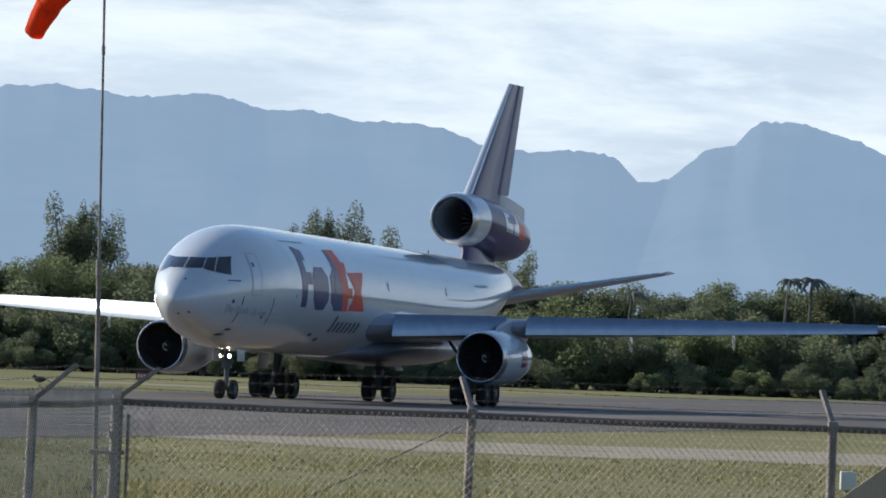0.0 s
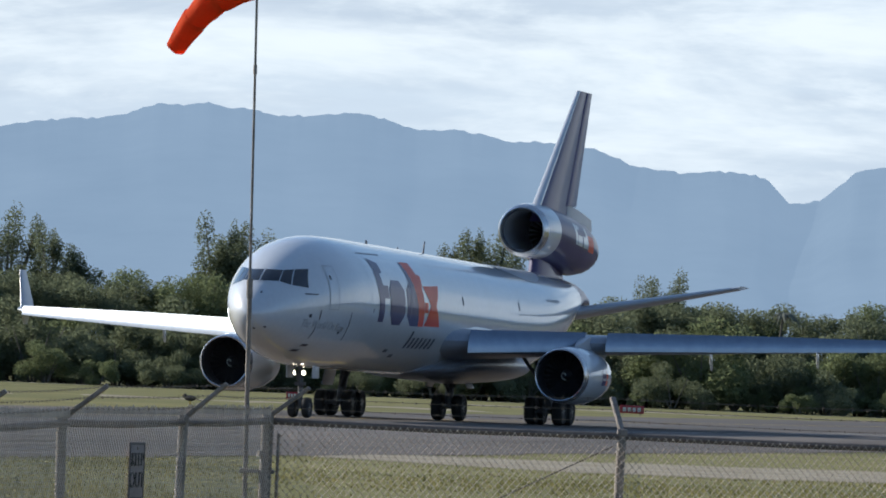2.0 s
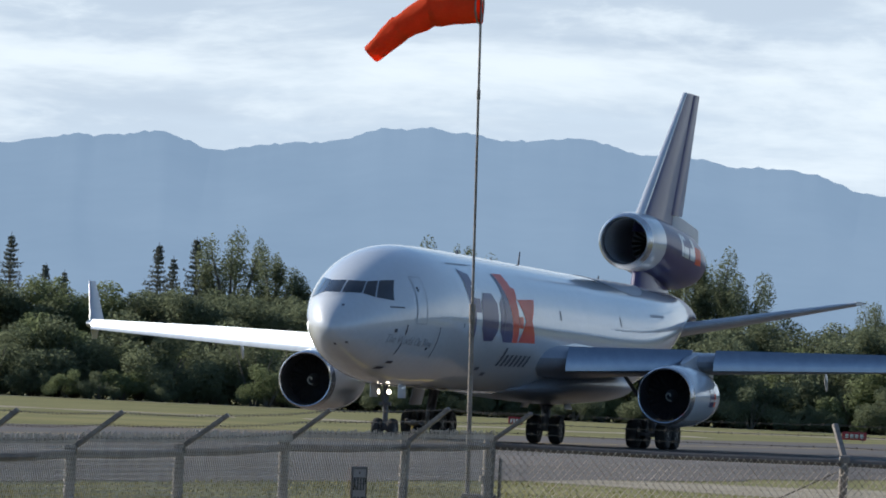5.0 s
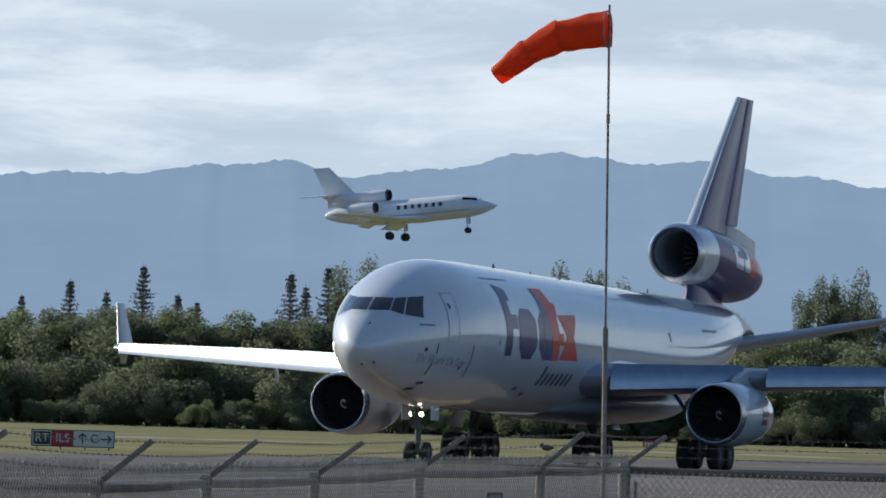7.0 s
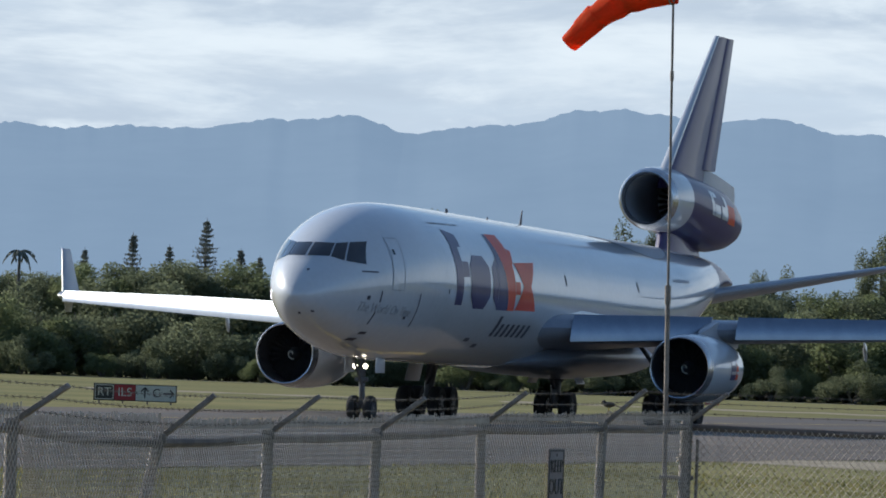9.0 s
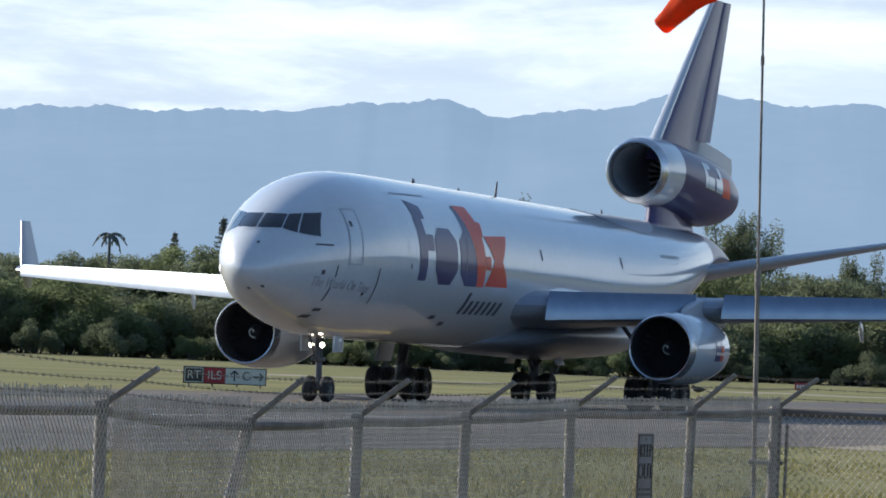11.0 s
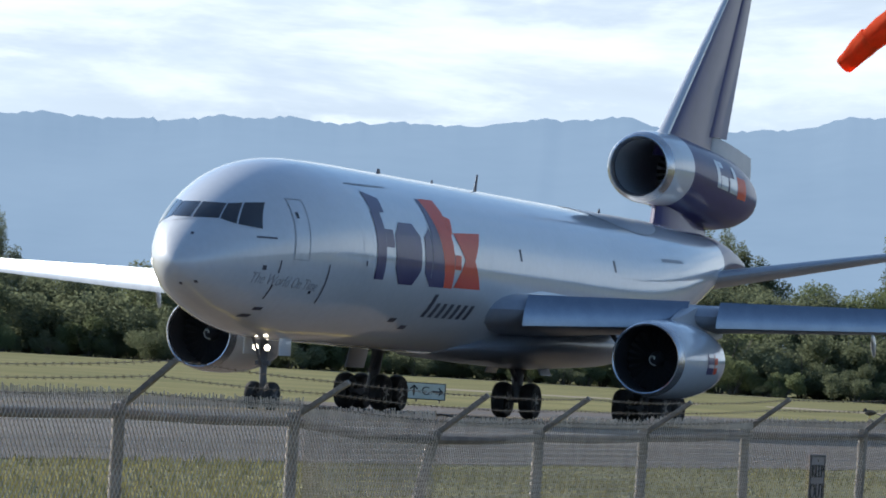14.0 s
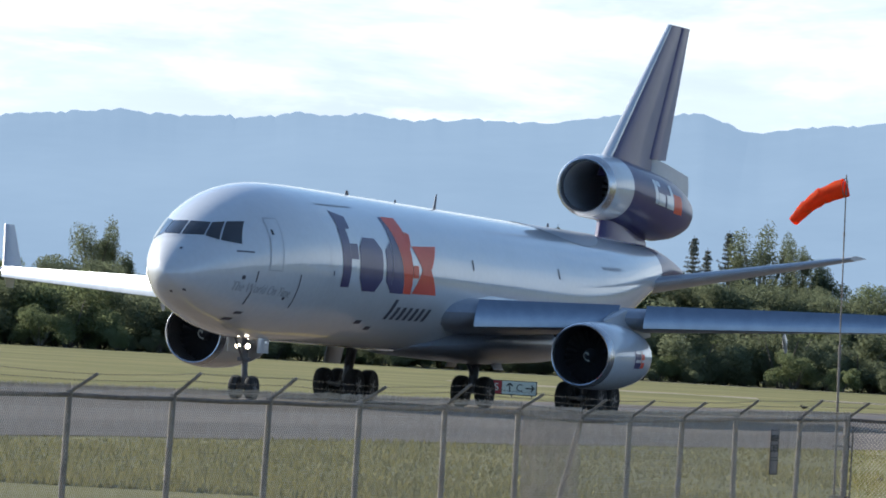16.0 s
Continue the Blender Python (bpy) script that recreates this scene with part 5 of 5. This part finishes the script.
                wheels.append((wh, p, 0.66))
    return plane, wheels


# ------------------------------------------------------------------ small business jet: x forward, y left, z up from its middle
def build_business_jet():
    jet = thing("business_jet", "cream three-engined business jet landing with its wheels down", "airplane", pose(0, 0, 0))
    st = [(9.7, 0.02, -0.22, -0.28), (9.2, 0.28, 0.06, -0.55), (8.2, 0.62, 0.42, -0.9), (7.3, 0.88, 0.9, -1.08), (6.2, 1.1, 1.18, -1.2), (4.5, 1.24, 1.25, -1.25),
          (0, 1.25, 1.25, -1.25), (-3.5, 1.22, 1.25, -1.2), (-6.0, 1.0, 1.2, -0.95), (-8.2, 0.6, 0.95, -0.5), (-9.2, 0.36, 0.7, -0.15), (-9.5, 0.22, 0.5, 0.02)]

    def width(x, k):
        return float(np.interp(-x, [-s[0] for s in st], [s[k] for s in st]))

    def ring(x, n=32):
        w, t, b = (width(x, k) for k in (1, 2, 3))
        return [Vector((x, w * math.cos(2 * math.pi * i / n), (t + b) / 2 + (t - b) / 2 * math.sin(2 * math.pi * i / n))) for i in range(n)]
    part("fuselage", loft(bmesh.new(), [ring(s[0]) for s in st]), JET_PAINT, jet)
    for i in range(7):
        x = 3.9 - 0.78 * i
        bm = bmesh.new()
        box(bm, (0.36, 0.05, 0.42), pose(x, -1.215, 0.36, -14, 0, 0), 0.02)
        part("window", bm, DARK_GLASS, jet, "dark cabin window")
        bm = bmesh.new()
        box(bm, (0.36, 0.05, 0.42), pose(x, 1.215, 0.36, 14, 0, 0), 0.02)
        part("window", bm, DARK_GLASS, jet, "dark cabin window")
    for s in (-1, 1):
        bm = bmesh.new()
        box(bm, (1.5, 0.06, 0.42), pose(7.0, 0.74 * s, 0.58, -28 * s, 8, -15 * s), 0.03)
        part("windscreen", bm, DARK_GLASS, jet)
        bm = bmesh.new()
        box(bm, (13.0, 0.03, 0.10), pose(0.6, 1.235 * s, -0.45, 0, 0, 0))
        part("stripe", bm, LINE_GREY, jet, "thin grey stripe")
        bm = bmesh.new()
        loft(bm, [foil(2.6, 0.8 * s, -0.95, 5.6, 0.62, 1), foil(-0.2, 3.6 * s, -0.8, 3.3, 0.36, 1), foil(-3.6, 9.6 * s, -0.3, 1.3, 0.14, 0)])
        part("wing", bm, JET_PAINT, jet, "swept wing with flaps down")
        bm = bmesh.new()
        box(bm, (1.3, 3.6, 0.09), pose(-3.35, 3.2 * s, -1.25, 0, -24, -6 * s), 0.03)
        part("flap", bm, JET_PAINT, jet)
        bm = bmesh.new()
        loft(bm, [foil(-7.6, 0.2 * s, 2.35, 2.5, 0.22), foil(-9.6, 3.8 * s, 2.05, 1.2, 0.1)])
        part("tailplane", bm, JET_PAINT, jet)
        eng = part("engine", lathe(bmesh.new(), [(1.6, 0.46), (1.3, 0.56), (0.2, 0.6), (-1.0, 0.52), (-1.5, 0.42), (-1.5, 0.34)], (-4.6, 1.75 * s, 0.55), 28), JET_PAINT, jet)
        part("duct", lathe(bmesh.new(), [(1.4, 0.555), (1.66, 0.475), (1.62, 0.45), (1.3, 0.42), (0.9, 0.42), (0.9, 0.02)], (-4.6, 1.75 * s, 0.55), 24), BLACK, eng)
        bm = bmesh.new()
        loft(bm, [foil(-3.6, 0.9 * s, 0.55, 2.2, 0.26), foil(-3.6, 1.4 * s, 0.55, 2.2, 0.26)])
        part("pylon", bm, JET_PAINT, eng)
    bm = bmesh.new()
    loft(bm, [upright_foil(-4.6, 1.0, 4.6, 0.5), upright_foil(-6.0, 2.3, 3.3, 0.36), upright_foil(-8.8, 5.25, 1.8, 0.18)])
    part("fin", bm, JET_PAINT, jet)
    eng = part("tail_engine", lathe(bmesh.new(), [(2.0, 0.52), (1.7, 0.6), (0.4, 0.62), (-1.5, 0.5), (-4.5, 0.42)], (-4.2, 0, 1.85), 28), JET_PAINT, jet)
    part("duct", lathe(bmesh.new(), [(1.76, 0.605), (2.06, 0.535), (2.02, 0.51), (1.7, 0.48), (1.3, 0.48), (1.3, 0.02)], (-4.2, 0, 1.85), 24), BLACK, eng)
    bm = bmesh.new()
    loft(bm, [upright_foil(-2.6, 1.0, 3.6, 0.5), upright_foil(-2.8, 1.6, 3.4, 0.5)])
    part("engine_fairing", bm, JET_PAINT, eng)
    for x, y, r, top in ((-1.6, 2.0, 0.42, -0.9), (-1.6, -2.0, 0.42, -0.9), (6.3, 0.0, 0.3, -1.0)):
        bm = bmesh.new()
        rod(bm, (x, y, top), (x, y, -2.45), 0.10, 0.07, 8)
        box(bm, (0.5, 0.04, 0.7), pose(x, y + (0.25 if y >= 0 else -0.25), -1.5), 0.01)
        leg = part("gear_leg", bm, JET_PAINT, jet)
        for g in (-0.2, 0.2):
            bm = bmesh.new()
            lathe(bm, [(-0.09, r * 0.5), (-0.11, r * 0.8), (-0.06, r), (0.06, r), (0.11, r * 0.8), (0.09, r * 0.5)], (0, 0, 0), 20, True)
            bm.transform(Matrix.Translation((x, y + g, -2.5)) @ Matrix.Rotation(radians(90), 4, "Z"))
            part("wheel", bm, RUBBER, leg, "black wheel")
    return jet


# ------------------------------------------------------------------ windsock on its pole
SOCK_TOP = Vector((-0.245, 61.92, 5.53))


def build_windsock():
    sock = thing("windsock", "orange cloth windsock on a thin steel pole by the fence corner", "windsock", pose(0, 0, 0))
    bm = bmesh.new()
    rod(bm, (-0.135, 61.85, -0.1), (-0.185, 61.88, 2.9), 0.021, 0.021, 10)
    part("pole", bm, GALV, sock, "thin steel pole")
    bm = bmesh.new()
    rod(bm, (-0.185, 61.88, 2.85), (-0.235, 61.92, 5.74), 0.0125, 0.0105, 10)
    part("pole", bm, GALV, sock, "thin upper pole")
    bm = bmesh.new()
    rod(bm, (-0.184, 61.88, 2.8), (-0.187, 61.88, 2.96), 0.028, n=10)
    part("collar", bm, GALV, sock)
    bm = bmesh.new()
    rod(bm, (-0.217, 61.906, 4.72), (-0.2184, 61.907, 4.8), 0.017, n=10)
    part("collar", bm, GALV, sock)
    for z in (0.5, 1.32):
        bm = bmesh.new()
        box(bm, (0.3, 0.26, 0.035), pose(-0.06, 61.72, z), 0.005)
        part("bracket", bm, GALV, sock)
    bm = bmesh.new()
    turns = [2 * math.pi * i / 20 for i in range(21)]
    ring = [SOCK_TOP + Vector((0.035 * math.cos(a), 0.155 * math.cos(a), 0.155 * math.sin(a))) for a in turns]
    tube(bm, ring, 0.009, 6)
    part("hoop", bm, GALV, sock, "steel hoop")
    pieces = []
    for k, (length, r0, r1) in enumerate(((0.43, 0.155, 0.132), (0.33, 0.136, 0.112), (0.33, 0.116, 0.086))):
        bm = bmesh.new()
        rings = []
        for i in range(11):
            u = -0.09 + 1.09 * i / 10 if k else i / 10
            r = r0 + (r1 - r0) * max(u, 0)
            ringp = []
            for j in range(28):
                a = 2 * math.pi * j / 28
                f = 1 + 0.09 * noise.noise((u * 3 + k * 7, math.cos(a) * 1.6, math.sin(a) * 1.6)) + 0.03 * math.sin(5 * a + k + u * 4)
                ringp.append(Vector((u * length, r * f * math.cos(a), r * f * math.sin(a))))
            rings.append(ringp)
        loft(bm, rings, cap=False)
        bmesh.ops.solidify(bm, geom=bm.faces[:], thickness=0.004)
        pieces.append((part("sleeve", bm, SOCK, sock, "orange cloth sleeve"), length))
    return sock, pieces


build_ground()
build_pavement()
build_mountains()
build_fence()
build_keep_out_sign()
build_taxi_sign()
build_red_marker(0.21, 505, 1.0, 0.5)
build_red_marker(2.9, 500, 1.7, 0.55)
build_plants()
build_grass()
AIRPLANE, WHEELS = build_cargo_airplane()
JET = build_business_jet()
WINDSOCK, SLEEVES = build_windsock()
build_bird(-0.625, 59.1, 1.88, 160, 0.7)
build_bird(-0.37, 110.0, 0.0, 20)
build_roadside_board()

# seconds, x, y of the nose wheel's foot, heading
PLANE_ROWS = [
    (0.0, 5.26, 345.56, -108.74), (0.5, 4.39, 342.11, -108.05), (1.0, 3.53, 338.72, -107.54), (1.5, 2.54, 334.90, -107.31),
    (2.0, 1.54, 331.03, -106.99), (2.5, 0.59, 327.33, -106.85), (3.0, -0.41, 323.46, -106.62), (5.5, -5.38, 304.17, -105.99),
    (6.0, -6.33, 300.44, -105.95), (6.5, -7.37, 296.43, -105.92), (7.0, -8.34, 292.64, -105.92), (7.5, -9.36, 288.67, -105.91),
    (8.0, -10.37, 284.70, -105.93), (8.5, -11.40, 280.70, -105.93), (11.0, -16.52, 260.72, -105.90), (11.5, -17.59, 256.56, -105.89),
    (12.0, -18.65, 252.42, -105.88), (12.5, -19.67, 248.42, -105.88), (13.0, -20.71, 244.35, -105.86), (13.5, -21.73, 240.36, -105.86),
    (14.0, -22.78, 236.24, -105.84), (14.5, -23.82, 232.16, -105.84), (15.0, -24.86, 228.08, -105.80), (15.5, -25.92, 223.92, -105.81),
    (16.0, -27.05, 219.53, -105.80)]
# seconds, droop of the sock at its mouth and at its end, and how far it streams across the view
SOCK_ROWS = [(0, 30, 60, 0.80), (0.5, 20, 44, 0.97), (1, 22, 46, 0.93), (1.5, 14, 44, 0.92), (2, 25, 54, 0.84), (2.5, 20, 48, 0.82), (3, 6, 30, 0.95), (3.8, 15, 42, 0.95), (4.6, 8, 40, 0.96),
             (5.5, 9, 42, 0.99), (6, 3, 15, 0.97), (6.5, 10, 35, 0.97), (7, 9, 36, 0.97), (7.5, 15, 38, 0.95), (8, 12, 46, 0.95), (8.5, 12, 44, 0.95), (9.3, 16, 42, 0.95), (10.1, 12, 40, 0.95),
             (11, 14, 42, 0.93), (11.5, 18, 44, 0.93), (12, 20, 46, 0.92), (12.5, 36, 62, 0.80), (13, 26, 52, 0.88), (13.5, 22, 48, 0.9), (14, 20, 44, 0.93), (14.5, 22, 46, 0.94),
             (15, 22, 46, 0.95), (15.5, 22, 46, 0.95), (16, 22, 46, 0.95)]


def sock_pose(start, droop, across):
    a = radians(droop)
    way = Vector((-math.cos(a) * across, math.sqrt(1 - across * across), -math.sin(a) * across))
    return Matrix.Translation(start) @ way.to_track_quat("X", "Z").to_matrix().to_4x4(), start + way


def motions():
    walk(AIRPLANE, [(t, pose(x, y, 0.02, 0, 0, h)) for t, x, y, h in PLANE_ROWS])
    ts = [r[0] for r in PLANE_ROWS]
    run = [0.0]
    for a, b in zip(PLANE_ROWS, PLANE_ROWS[1:]):
        run.append(run[-1] + math.hypot(b[1] - a[1], b[2] - a[2]))
    steps = [i / 15 for i in range(241)]
    for wheel, p, radius in WHEELS:
        walk(wheel, [(t, pose(*p) @ Matrix.Rotation(float(np.interp(t, ts, run)) / radius, 4, "Y")) for t in steps])
    walk(JET, [(t, pose(740 * math.tan(radians(-1.75)) + 59.5 * (t - 7), 740 - 24 * (t - 7), 22.7 - 1.4 * (t - 7), 0, -5.8, -22)) for t in (0, 4, 8, 12, 16)])
    rows = [[], [], []]
    for t, a, b, across in SOCK_ROWS:
        start = SOCK_TOP.copy()
        for k, droop in enumerate((a, a + 0.72 * (b - a), b + 0.12 * (b - a))):
            m, tip = sock_pose(start, droop, across)
            rows[k].append((t, m))
            start = start + (tip - start) * SLEEVES[k][1]
    for (ob, _), r in zip(SLEEVES, rows):
        walk(ob, r)


motions()
